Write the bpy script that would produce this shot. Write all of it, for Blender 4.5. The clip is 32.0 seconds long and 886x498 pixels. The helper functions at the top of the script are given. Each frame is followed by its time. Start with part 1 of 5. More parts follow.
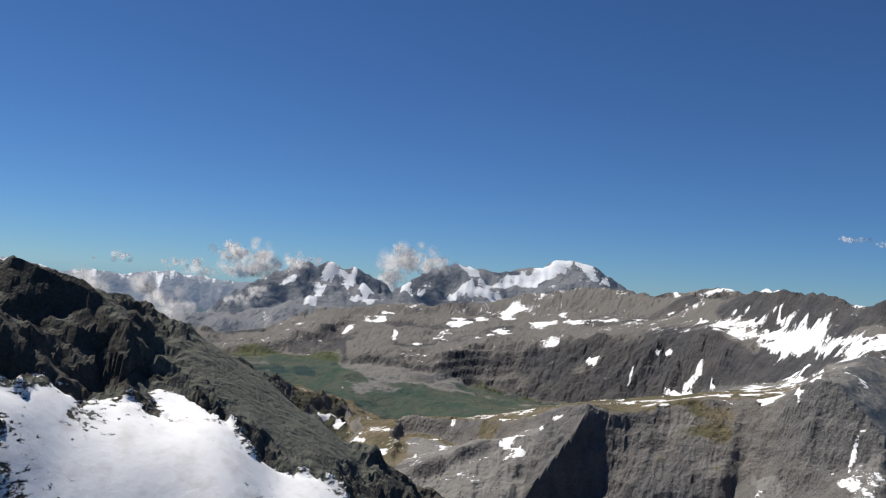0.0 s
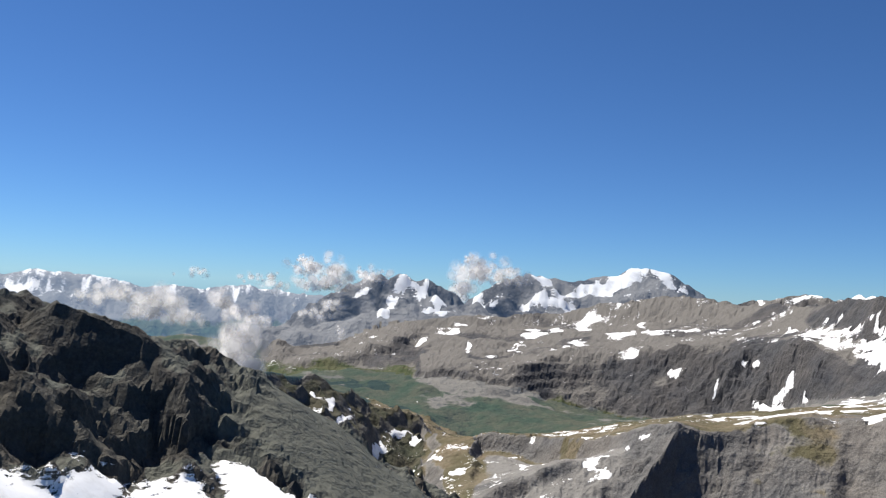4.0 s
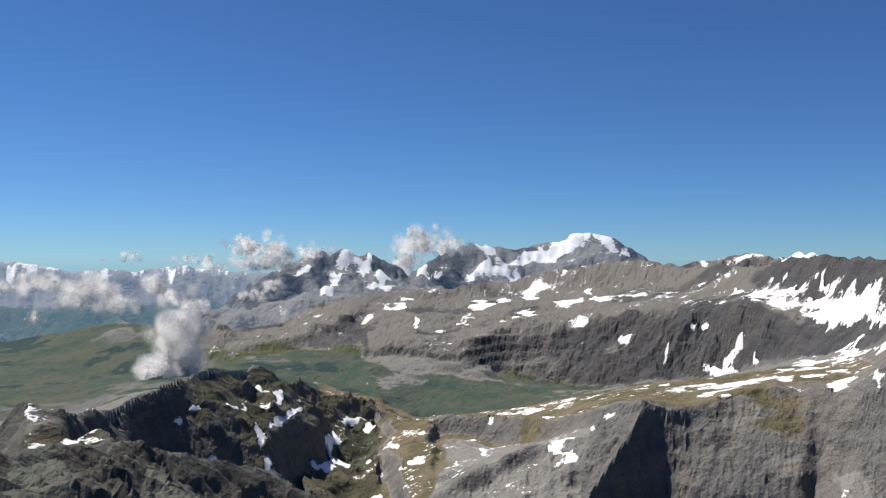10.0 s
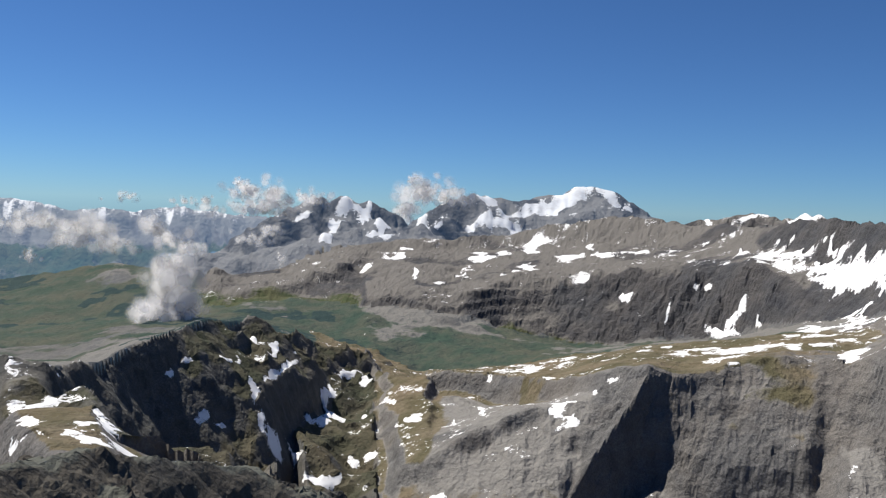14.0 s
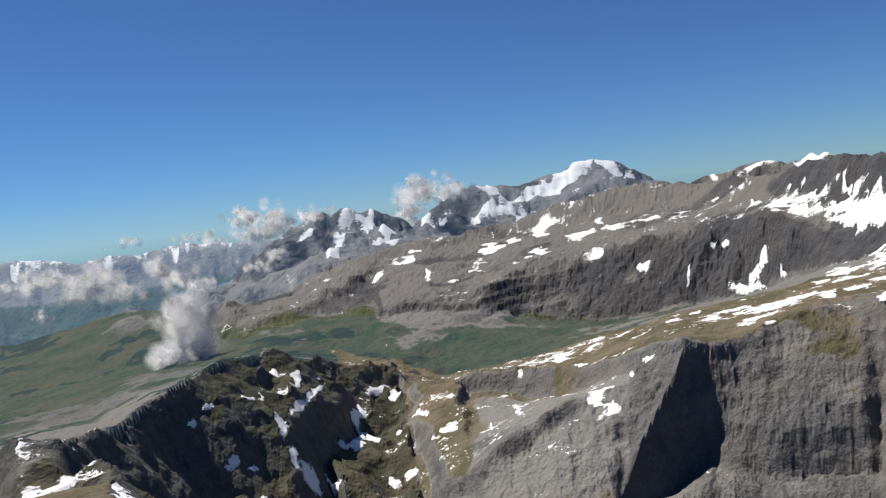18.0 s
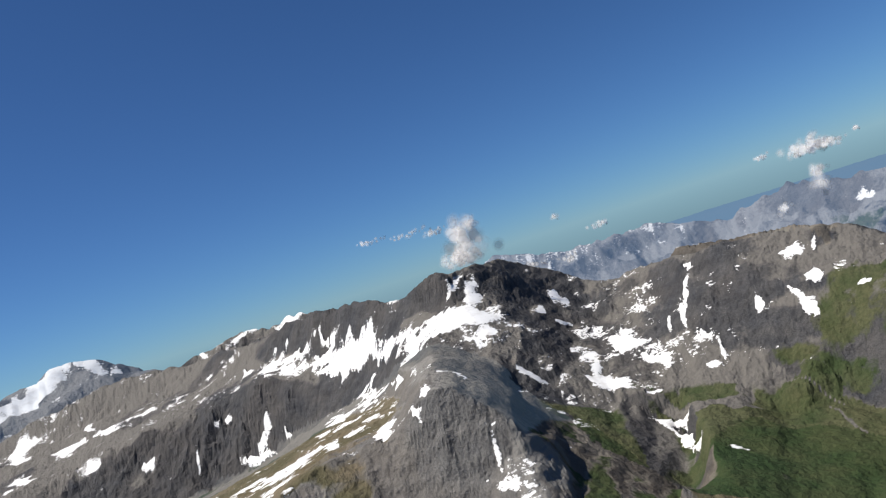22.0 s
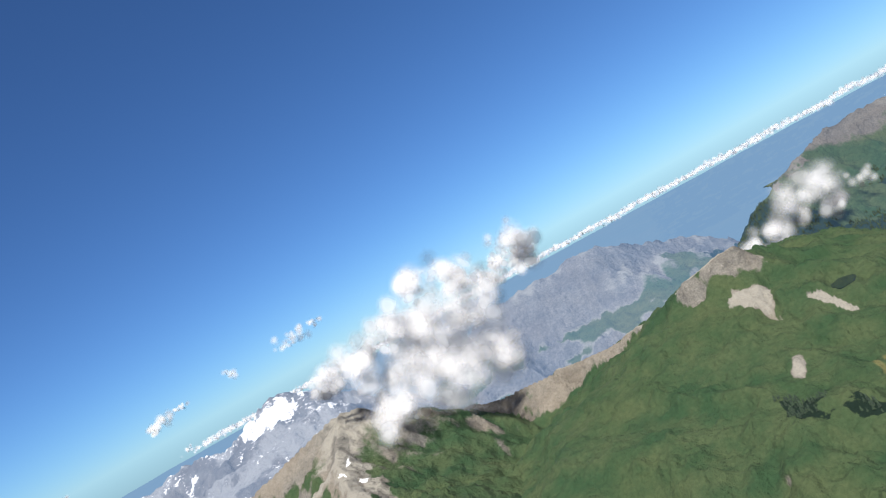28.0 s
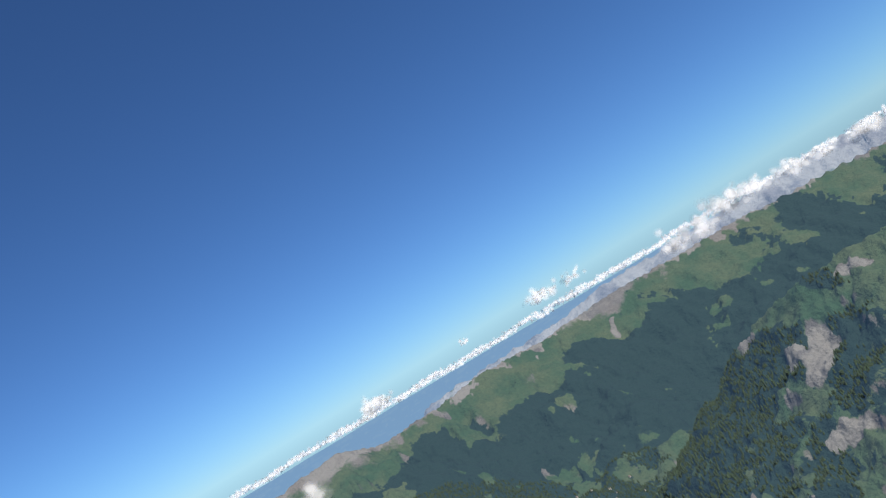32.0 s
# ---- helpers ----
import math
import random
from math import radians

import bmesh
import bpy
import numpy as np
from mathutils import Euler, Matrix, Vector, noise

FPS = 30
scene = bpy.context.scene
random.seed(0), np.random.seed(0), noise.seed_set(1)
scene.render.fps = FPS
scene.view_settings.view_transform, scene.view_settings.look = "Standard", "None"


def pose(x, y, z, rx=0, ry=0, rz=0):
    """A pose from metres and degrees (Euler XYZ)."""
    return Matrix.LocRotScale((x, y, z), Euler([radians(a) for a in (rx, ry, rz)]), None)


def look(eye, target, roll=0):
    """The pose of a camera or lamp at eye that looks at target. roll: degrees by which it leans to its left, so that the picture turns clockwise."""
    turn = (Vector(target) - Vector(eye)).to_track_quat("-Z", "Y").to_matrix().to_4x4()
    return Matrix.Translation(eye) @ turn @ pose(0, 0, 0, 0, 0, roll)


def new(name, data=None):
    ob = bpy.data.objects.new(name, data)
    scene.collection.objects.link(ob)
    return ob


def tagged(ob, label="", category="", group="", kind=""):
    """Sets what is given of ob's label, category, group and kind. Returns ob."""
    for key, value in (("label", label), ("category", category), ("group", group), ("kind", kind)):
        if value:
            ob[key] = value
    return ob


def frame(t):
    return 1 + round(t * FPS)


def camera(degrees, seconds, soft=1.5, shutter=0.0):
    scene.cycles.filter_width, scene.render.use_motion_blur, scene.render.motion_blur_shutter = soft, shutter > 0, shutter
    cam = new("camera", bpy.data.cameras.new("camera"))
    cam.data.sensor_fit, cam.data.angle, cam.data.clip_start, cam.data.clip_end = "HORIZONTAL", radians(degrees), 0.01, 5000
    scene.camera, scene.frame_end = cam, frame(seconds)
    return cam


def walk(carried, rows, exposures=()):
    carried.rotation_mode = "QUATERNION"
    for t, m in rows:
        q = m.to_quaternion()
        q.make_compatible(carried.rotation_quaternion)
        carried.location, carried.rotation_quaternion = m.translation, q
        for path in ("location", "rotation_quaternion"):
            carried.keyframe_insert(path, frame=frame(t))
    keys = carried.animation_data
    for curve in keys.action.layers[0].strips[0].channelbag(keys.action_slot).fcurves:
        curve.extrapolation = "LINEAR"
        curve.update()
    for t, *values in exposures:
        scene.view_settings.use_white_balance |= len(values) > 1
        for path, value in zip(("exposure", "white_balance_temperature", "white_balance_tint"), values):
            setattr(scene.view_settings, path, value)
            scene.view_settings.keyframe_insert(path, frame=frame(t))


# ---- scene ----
# One unit of this world stands for ten metres of the real massif: x east, y north, z up.
cam = camera(57.83, 32.0, 1.2)

PATH = [
    (0.0, pose(2.81, 14.41, 291.41, 92.39, -3.53, 120.32)),
    (0.5, pose(1.55, 13.15, 291.62, 94.88, -4.14, 120.14)),
    (1.0, pose(0.30, 11.90, 291.84, 95.07, -4.33, 122.94)),
    (1.5, pose(-0.92, 10.68, 292.10, 95.42, -3.90, 124.10)),
    (2.0, pose(-2.10, 9.47, 292.39, 95.20, -3.02, 124.92)),
    (2.5, pose(-3.27, 8.27, 292.70, 94.67, -3.35, 124.39)),
    (3.0, pose(-4.44, 7.05, 293.03, 94.05, -3.22, 124.31)),
    (3.5, pose(-5.62, 5.78, 293.40, 93.52, -2.55, 125.17)),
    (5.5, pose(-11.06, -1.00, 295.54, 90.39, -3.00, 124.98)),
    (6.0, pose(-12.44, -2.62, 296.15, 90.72, -1.74, 125.27)),
    (6.5, pose(-13.87, -4.18, 296.77, 90.89, -0.05, 125.30)),
    (7.0, pose(-15.26, -5.74, 297.36, 91.19, 1.50, 125.46)),
    (7.5, pose(-16.70, -7.27, 297.95, 90.98, 2.08, 126.66)),
    (8.0, pose(-18.19, -8.80, 298.54, 90.94, 2.13, 126.89)),
    (8.5, pose(-19.67, -10.31, 299.11, 91.30, 2.03, 126.47)),
    (9.0, pose(-21.23, -11.77, 299.67, 91.57, 1.55, 124.80)),
    (9.5, pose(-22.74, -13.28, 300.19, 91.77, 0.84, 122.55)),
    (10.0, pose(-24.28, -14.80, 300.71, 90.70, -0.11, 121.12)),
    (10.5, pose(-25.92, -16.24, 301.24, 90.38, 0.53, 120.79)),
    (11.0, pose(-27.49, -17.65, 301.74, 89.91, 0.58, 121.26)),
    (11.5, pose(-29.00, -18.96, 302.18, 91.35, 0.62, 122.48)),
    (12.0, pose(-30.49, -20.19, 302.57, 93.21, -0.99, 122.10)),
    (12.5, pose(-32.04, -21.38, 302.92, 91.40, -1.42, 124.53)),
    (13.0, pose(-33.64, -22.59, 303.26, 89.75, -2.87, 121.76)),
    (13.5, pose(-35.21, -23.86, 303.62, 87.44, -1.66, 121.43)),
    (15.5, pose(-41.27, -28.87, 305.33, 86.60, -2.64, 120.22)),
    (16.0, pose(-42.82, -30.04, 305.71, 85.99, -1.74, 120.82)),
    (16.5, pose(-44.46, -31.11, 306.08, 85.75, 0.78, 122.68)),
    (17.0, pose(-46.20, -32.02, 306.45, 85.65, 3.32, 124.06)),
    (17.5, pose(-48.06, -32.72, 306.78, 85.78, 4.98, 123.44)),
    (18.0, pose(-49.94, -33.31, 307.09, 86.64, 7.06, 121.20)),
    (18.5, pose(-51.74, -33.82, 307.36, 88.53, 8.99, 118.09)),
    (19.0, pose(-53.53, -34.19, 307.59, 89.47, 9.98, 114.65)),
    (19.5, pose(-55.32, -34.43, 307.79, 90.89, 10.13, 108.33)),
    (20.0, pose(-57.15, -34.58, 307.96, 91.29, 14.35, 104.01)),
    (20.5, pose(-59.00, -34.64, 308.08, 91.52, 16.23, 102.18)),
    (21.0, pose(-60.83, -34.64, 308.17, 91.58, 16.40, 97.68)),
    (21.5, pose(-62.62, -34.57, 308.25, 92.05, 16.78, 91.39)),
    (22.0, pose(-64.35, -34.40, 308.33, 91.25, 18.23, 85.02)),
    (22.5, pose(-65.94, -34.04, 308.41, 91.32, 18.31, 81.52)),
    (23.0, pose(-67.36, -33.49, 308.49, 93.39, 19.23, 78.29)),
    (23.5, pose(-68.64, -32.74, 308.58, 94.22, 20.49, 75.21)),
    (24.0, pose(-69.79, -31.83, 308.65, 94.23, 23.69, 69.09)),
    (24.5, pose(-70.84, -30.82, 308.72, 95.23, 24.96, 63.41)),
    (25.0, pose(-71.79, -29.74, 308.77, 97.98, 25.64, 55.94)),
    (25.5, pose(-72.69, -28.61, 308.80, 96.87, 26.94, 49.02)),
    (26.0, pose(-73.55, -27.46, 308.83, 95.56, 28.21, 40.95)),
    (26.5, pose(-74.37, -26.30, 308.85, 94.28, 29.39, 33.73)),
    (28.5, pose(-77.76, -21.87, 308.88, 92.12, 28.22, 8.08)),
    (29.0, pose(-78.59, -20.79, 308.87, 91.94, 27.94, 1.31)),
    (29.5, pose(-79.42, -19.69, 308.85, 92.75, 28.69, -4.48)),
    (30.0, pose(-80.27, -18.56, 308.83, 93.35, 28.69, -9.32)),
    (30.5, pose(-81.12, -17.43, 308.80, 94.47, 29.80, -14.49)),
    (31.0, pose(-82.00, -16.31, 308.78, 95.39, 30.35, -19.51)),
    (31.5, pose(-82.88, -15.18, 308.75, 95.88, 30.23, -25.37)),
    (32.0, pose(-83.77, -14.06, 308.72, 97.10, 30.68, -31.44)),
]
walk(cam, PATH, ((0, 0.18), (1, 0.45), (3, 0.62), (6, 0.58), (9, 0.5), (13, 0.38), (16, 0.38), (20, 0.25), (23, 0.35), (24, 0.5), (26, 0.85), (29, 0.8), (32, 0.75)))

# ---- light ----
SUN_AZ, SUN_EL = 184.0, 55.0
world = bpy.data.worlds.new("sky")
scene.world = world
world.use_nodes = True
wn = world.node_tree.nodes
wl = world.node_tree.links
sky = wn.new("ShaderNodeTexSky")
sky.sky_type = "NISHITA"
sky.sun_disc = False
sky.sun_elevation = radians(SUN_EL)
sky.sun_rotation = radians(SUN_AZ)
sky.altitude = 3000
sky.air_density = 1.0
sky.dust_density = 0.05
sky.ozone_density = 3.0
tint = wn.new("ShaderNodeMix")
tint.data_type, tint.blend_type = "RGBA", "MULTIPLY"
tint.inputs[0].default_value = 1.0
tint.inputs[7].default_value = (0.55, 0.87, 1.24, 1)
wl.new(sky.outputs[0], tint.inputs[6])
wl.new(tint.outputs[2], wn["Background"].inputs[0])
wn["Background"].inputs[1].default_value = 0.052

scene.cycles.transparent_max_bounces = 40

sun_data = bpy.data.lights.new("sun", "SUN")
sun_data.energy, sun_data.angle, sun_data.color = 5.0, radians(0.53), (1.0, 0.95, 0.87)
sun = new("sun", sun_data)
sun_from = Vector((math.sin(radians(SUN_AZ)) * math.cos(radians(SUN_EL)),
                   math.cos(radians(SUN_AZ)) * math.cos(radians(SUN_EL)), math.sin(radians(SUN_EL))))
sun.matrix_world = look(sun_from * 1000, (0, 0, 0))
scene.view_settings.exposure = 0.0

# ---- materials ----
def material(name):
    m = bpy.data.materials.new(name)
    m.use_nodes = True
    return m, m.node_tree.nodes, m.node_tree.links


def mixed(nodes, links, fac, a, b):
    n = nodes.new("ShaderNodeMix")
    n.data_type = "RGBA"
    for socket, value in ((n.inputs[0], fac), (n.inputs[6], a), (n.inputs[7], b)):
        if isinstance(value, bpy.types.NodeSocket):
            links.new(value, socket)
        elif isinstance(value, (int, float)):
            socket.default_value = value
        else:
            socket.default_value = (*value, 1)
    return n.outputs[2]


def noise_fac(nodes, links, scale, detail=6, low=0.35, high=0.65, stretch=None, rough=0.6):
    tc = nodes.new("ShaderNodeNewGeometry").outputs["Position"]
    if stretch:
        mp = nodes.new("ShaderNodeMapping")
        mp.inputs["Scale"].default_value = stretch
        links.new(tc, mp.inputs[0])
        tc = mp.outputs[0]
    n = nodes.new("ShaderNodeTexNoise")
    n.inputs["Scale"].default_value = scale
    n.inputs["Detail"].default_value = detail
    n.inputs["Roughness"].default_value = rough
    links.new(tc, n.inputs["Vector"])
    r = nodes.new("ShaderNodeMapRange")
    r.inputs[1].default_value, r.inputs[2].default_value = low, high
    links.new(n.outputs[0], r.inputs[0])
    return r.outputs[0]


def math_node(nodes, links, op, a, b):
    n = nodes.new("ShaderNodeMath")
    n.operation = op
    n.use_clamp = op == "MULTIPLY_ADD"
    for socket, value in zip(n.inputs, (a, b)):
        if isinstance(value, bpy.types.NodeSocket):
            links.new(value, socket)
        else:
            socket.default_value = value
    return n.outputs[0]


def attribute(nodes, name):
    n = nodes.new("ShaderNodeAttribute")
    n.attribute_name = name
    return n.outputs["Fac"]


def snow_share(nodes, links, size):
    """Where snow lies: the drifts' own cover, broken up finely along their edges."""
    v = math_node(nodes, links, "SUBTRACT", noise_fac(nodes, links, 0.4 / size, 10, 0.3, 0.7, (0.8, 0.8, 2.0), 0.72), 0.5)
    v = math_node(nodes, links, "MULTIPLY", v, 1.6)
    v = math_node(nodes, links, "ADD", v, math_node(nodes, links, "SUBTRACT", attribute(nodes, "cover"), 0.08))
    r = nodes.new("ShaderNodeMapRange")
    r.inputs[1].default_value, r.inputs[2].default_value = -0.01, 0.05
    links.new(v, r.inputs[0])
    return r.outputs[0]


def mountain_material(name, rock_a, rock_b, scree, grass_a, grass_b, size=1.0, bump=1.0, air=None, forest=None):
    """Strata, scree, turf and woods over one mountain; size: how far off it lies. air: colour and share of haze painted
    on as emission.
    """
    m, nodes, links = material(name)
    bsdf = nodes["Principled BSDF"]
    bsdf.inputs["Roughness"].default_value = 0.95
    bsdf.inputs["Specular IOR Level"].default_value = 0.15
    coarse = noise_fac(nodes, links, 0.05 / size, 8)
    fine = noise_fac(nodes, links, 1.1 / size, 8, 0.36, 0.64, None, 0.7)
    beds = noise_fac(nodes, links, 0.05 / size, 5, 0.38, 0.62, (0.8, 0.8, 4.5))
    streaks = noise_fac(nodes, links, 0.13 / size, 8, 0.42, 0.64, (1.0, 1.0, 0.3), 0.65)
    rock = mixed(nodes, links, math_node(nodes, links, "MULTIPLY", math_node(nodes, links, "MULTIPLY", math_node(nodes, links, "ADD", beds, noise_fac(nodes, links, 0.11 / size, 9, 0.36, 0.64, None, 0.66)), 0.5), 0.9), rock_a, rock_b)
    rock = mixed(nodes, links, math_node(nodes, links, "MULTIPLY", coarse, 0.5), rock, scree)
    dark = tuple(c * 0.42 for c in rock_a)
    rock = mixed(nodes, links, math_node(nodes, links, "MULTIPLY", fine, 0.6), rock, dark)
    rock = mixed(nodes, links, math_node(nodes, links, "MULTIPLY", streaks, 0.35), rock, dark)
    rock = mixed(nodes, links, math_node(nodes, links, "MULTIPLY", noise_fac(nodes, links, 0.014 / size, 5, 0.42, 0.6), 0.25), rock, tuple(c * k for c, k in zip(rock_b, (1.12, 0.95, 0.76))))
    turf = mixed(nodes, links, noise_fac(nodes, links, 0.04 / size, 8, 0.4, 0.6), grass_a, grass_b)
    turf = mixed(nodes, links, math_node(nodes, links, "MULTIPLY", noise_fac(nodes, links, 0.013 / size, 7, 0.46, 0.66), 0.3), turf, tuple(c * k for c, k in zip(grass_b, (1.5, 1.2, 1.1))))
    turf = mixed(nodes, links, math_node(nodes, links, "MULTIPLY", noise_fac(nodes, links, 0.5 / size, 5), 0.35), turf, tuple(c * 0.5 for c in grass_a))
    def sharp(attr, width=0.12):
        v = math_node(nodes, links, "SUBTRACT", noise_fac(nodes, links, 0.22 / size, 9, 0.2, 0.8, None, 0.68), 0.5)
        v = math_node(nodes, links, "MULTIPLY", v, 0.8)
        v = math_node(nodes, links, "ADD", v, attribute(nodes, attr))
        r = nodes.new("ShaderNodeMapRange")
        r.inputs[1].default_value, r.inputs[2].default_value = 0.5 - width, 0.5 + width
        links.new(v, r.inputs[0])
        return r.outputs[0]
    loose = mixed(nodes, links, math_node(nodes, links, "MULTIPLY", fine, 0.6), scree, tuple(c * 0.7 for c in scree))
    base = mixed(nodes, links, sharp("scree", 0.2), rock, loose)
    base = mixed(nodes, links, sharp("grass", 0.2), base, turf)
    if forest:
        base = mixed(nodes, links, attribute(nodes, "hay"), base, (0.11, 0.108, 0.045))
        base = mixed(nodes, links, sharp("wood", 0.04), base, forest)
    base = mixed(nodes, links, snow_share(nodes, links, size), base, SNOW_WHITE)
    links.new(base, bsdf.inputs["Base Color"])
    b = nodes.new("ShaderNodeBump")
    b.inputs["Strength"].default_value = 1.0 * bump
    b.inputs["Distance"].default_value = 2.4 * size
    h = math_node(nodes, links, "ADD", noise_fac(nodes, links, 0.22 / size, 10, 0, 1, None, 0.62), math_node(nodes, links, "MULTIPLY", noise_fac(nodes, links, 0.17 / size, 4, 0, 1, (1.0, 1.0, 0.6)), 0.8))
    links.new(h, b.inputs["Height"])
    links.new(b.outputs[0], bsdf.inputs["Normal"])
    # painted haze: an even blue glow mixed over the lit surface
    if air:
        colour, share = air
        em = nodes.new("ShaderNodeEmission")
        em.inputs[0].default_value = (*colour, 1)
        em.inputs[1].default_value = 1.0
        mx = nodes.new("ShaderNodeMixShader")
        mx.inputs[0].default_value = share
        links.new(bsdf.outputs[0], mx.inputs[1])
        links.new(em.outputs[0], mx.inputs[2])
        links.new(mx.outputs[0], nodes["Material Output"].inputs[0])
    return m


SNOW_WHITE = (0.86, 0.86, 0.86)


def snow_material(name, colour=SNOW_WHITE, dirt=(0.45, 0.42, 0.38), size=1.0):
    m, nodes, links = material(name)
    bsdf = nodes["Principled BSDF"]
    bsdf.inputs["Roughness"].default_value = 0.6
    bsdf.inputs["Specular IOR Level"].default_value = 0.2
    streak = noise_fac(nodes, links, 0.15 / size, 8, 0.5, 0.8)
    links.new(mixed(nodes, links, math_node(nodes, links, "MULTIPLY", streak, 0.6), colour, dirt), bsdf.inputs["Base Color"])
    b = nodes.new("ShaderNodeBump")
    b.inputs["Strength"].default_value = 0.25
    b.inputs["Distance"].default_value = 0.6 * size
    links.new(noise_fac(nodes, links, 0.3 / size, 6, 0, 1), b.inputs["Height"])
    links.new(b.outputs[0], bsdf.inputs["Normal"])
    clear, edge = nodes.new("ShaderNodeBsdfTransparent"), nodes.new("ShaderNodeMixShader")
    links.new(snow_share(nodes, links, size), edge.inputs[0])
    links.new(clear.outputs[0], edge.inputs[1])
    links.new(bsdf.outputs[0], edge.inputs[2])
    links.new(edge.outputs[0], nodes["Material Output"].inputs[0])
    return m


# Haze painted into the distant materials: blue emission, and rock colours leaning blue.
HAZE_GLOW = (0.10, 0.21, 0.40)
M = {
    "near": mountain_material("near_rock", (0.055, 0.053, 0.05), (0.118, 0.11, 0.098), (0.115, 0.118, 0.1), (0.07, 0.075, 0.03), (0.14, 0.12, 0.07), 0.35),
    "dark": mountain_material("dark_limestone", (0.048, 0.051, 0.059), (0.098, 0.099, 0.107), (0.162, 0.151, 0.138), (0.042, 0.062, 0.025), (0.09, 0.096, 0.05)),
    "knoll": mountain_material("dark_knoll_rock", (0.075, 0.077, 0.075), (0.16, 0.158, 0.147), (0.2, 0.19, 0.17), (0.055, 0.06, 0.038), (0.1, 0.092, 0.064), 0.8),
    "pale": mountain_material("pale_limestone", (0.112, 0.111, 0.113), (0.208, 0.203, 0.197), (0.228, 0.218, 0.202), (0.105, 0.095, 0.054), (0.178, 0.148, 0.1)),
    "brown": mountain_material("brown_slate", (0.08, 0.076, 0.072), (0.15, 0.135, 0.118), (0.2, 0.178, 0.15), (0.03, 0.054, 0.02), (0.056, 0.07, 0.03)),
    "turf": mountain_material("alpine_turf", (0.13, 0.125, 0.115), (0.24, 0.22, 0.19), (0.25, 0.235, 0.2), (0.026, 0.057, 0.026), (0.054, 0.077, 0.036), forest=(0.007, 0.016, 0.011)),
    "ice": mountain_material("blue_hazed_rock", (0.05, 0.058, 0.075), (0.1, 0.108, 0.125), (0.2, 0.2, 0.2), (0.06, 0.08, 0.05), (0.1, 0.1, 0.07), 2.5, 1.0, (HAZE_GLOW, 0.10)),
    "haze": mountain_material("hazy_range", (0.12, 0.13, 0.15), (0.22, 0.22, 0.23), (0.26, 0.26, 0.25), (0.05, 0.09, 0.05), (0.09, 0.11, 0.06), 3.0, 1.0, (HAZE_GLOW, 0.30), (0.015, 0.03, 0.02)),
    "mid": mountain_material("hazed_wooded_side", (0.1, 0.096, 0.095), (0.15, 0.143, 0.133), (0.155, 0.147, 0.133), (0.03, 0.06, 0.03), (0.056, 0.076, 0.038), 1.5, 1.0, (HAZE_GLOW, 0.09), (0.012, 0.025, 0.02)),
    "ground": mountain_material("valley_ground", (0.12, 0.115, 0.11), (0.18, 0.17, 0.15), (0.19, 0.18, 0.155), (0.04, 0.068, 0.024), (0.078, 0.088, 0.04), forest=(0.012, 0.026, 0.014)),
    "plain": mountain_material("hazed_plain", (0.10, 0.12, 0.14), (0.12, 0.15, 0.16), (0.14, 0.16, 0.16), (0.06, 0.10, 0.07), (0.08, 0.11, 0.07), 6.0, 0.2, ((0.13, 0.23, 0.38), 0.8), (0.03, 0.06, 0.05)),
    "veil": mountain_material("hazed_pasture", (0.11, 0.108, 0.105), (0.176, 0.165, 0.149), (0.204, 0.187, 0.16), (0.038, 0.062, 0.03), (0.085, 0.085, 0.048), 1.5, 1.0, ((0.09, 0.16, 0.25), 0.12), (0.018, 0.034, 0.022)),
    "limestone": mountain_material("hazed_limestone", (0.12, 0.12, 0.13), (0.18, 0.18, 0.185), (0.27, 0.27, 0.27), (0.06, 0.09, 0.05), (0.1, 0.11, 0.07), 2.2, 1.0, (HAZE_GLOW, 0.3), (0.02, 0.035, 0.025)),
    "snow": snow_material("old_snow"),
    "snow_near": snow_material("near_snow", size=0.35),
    # same snow for distant ranges, haze painted in as a greyer, bluer white
    "snow_hazed": snow_material("hazed_snow", (0.62, 0.65, 0.69), (0.35, 0.35, 0.37), 2.4),
}

# ---- plan: crest lines of the massif, from the first seen to the last, (east, north, height) ----
RIDGES = {}
RIDGES['todi'] = [(-1408, -956, 244), (-1462, -929, 289), (-1520, -910, 320), (-1581, -885, 336), (-1641, -858, 330), (-1685, -816, 325), (-1719, -790, 337), (-1748, -747, 341), (-1774, -724, 358), (-1797, -679, 362), (-1814, -630, 348), (-1832, -607, 333), (-1849, -587, 302), (-1883, -505, 283)]
RIDGES['twin'] = [(-1089, -1034, 266), (-1127, -1023, 288), (-1162, -1014, 301), (-1196, -990, 319), (-1206, -978, 309), (-1224, -963, 322), (-1250, -953, 313), (-1277, -934, 308), (-1311, -904, 294), (-1329, -876, 257), (-1358, -869, 271)]
RIDGES['snowback'] = [(-1274, -335, 294), (-1275, -286, 302), (-1274, -237, 313), (-1249, -200, 301), (-1234, -160, 312), (-1217, -134, 307)]
RIDGES['near'] = [(14.0, -40.0, 301.0), (-20.0, -53.0, 295.0), (-43.0, -64.0, 291.0), (-54.0, -77.0, 287.6), (-62.0, -79.0, 284.3), (-73.0, -86.0, 282.1), (-84.0, -92.0, 279.5), (-97.0, -95.0, 274.9), (-109.0, -96.0, 270.6), (-119.0, -96.0, 264.7), (-127.0, -97.0, 257.5), (-138.0, -99.0, 243.0)]
RIDGES['near_rib'] = [(-40.9, -57.3, 290.9), (-43.3, -55.8, 290.0), (-45.8, -54.1, 288.9), (-49.5, -55.1, 287.2), (-62.1, -69.4, 282.8), (-66.0, -78.0, 283.4)]
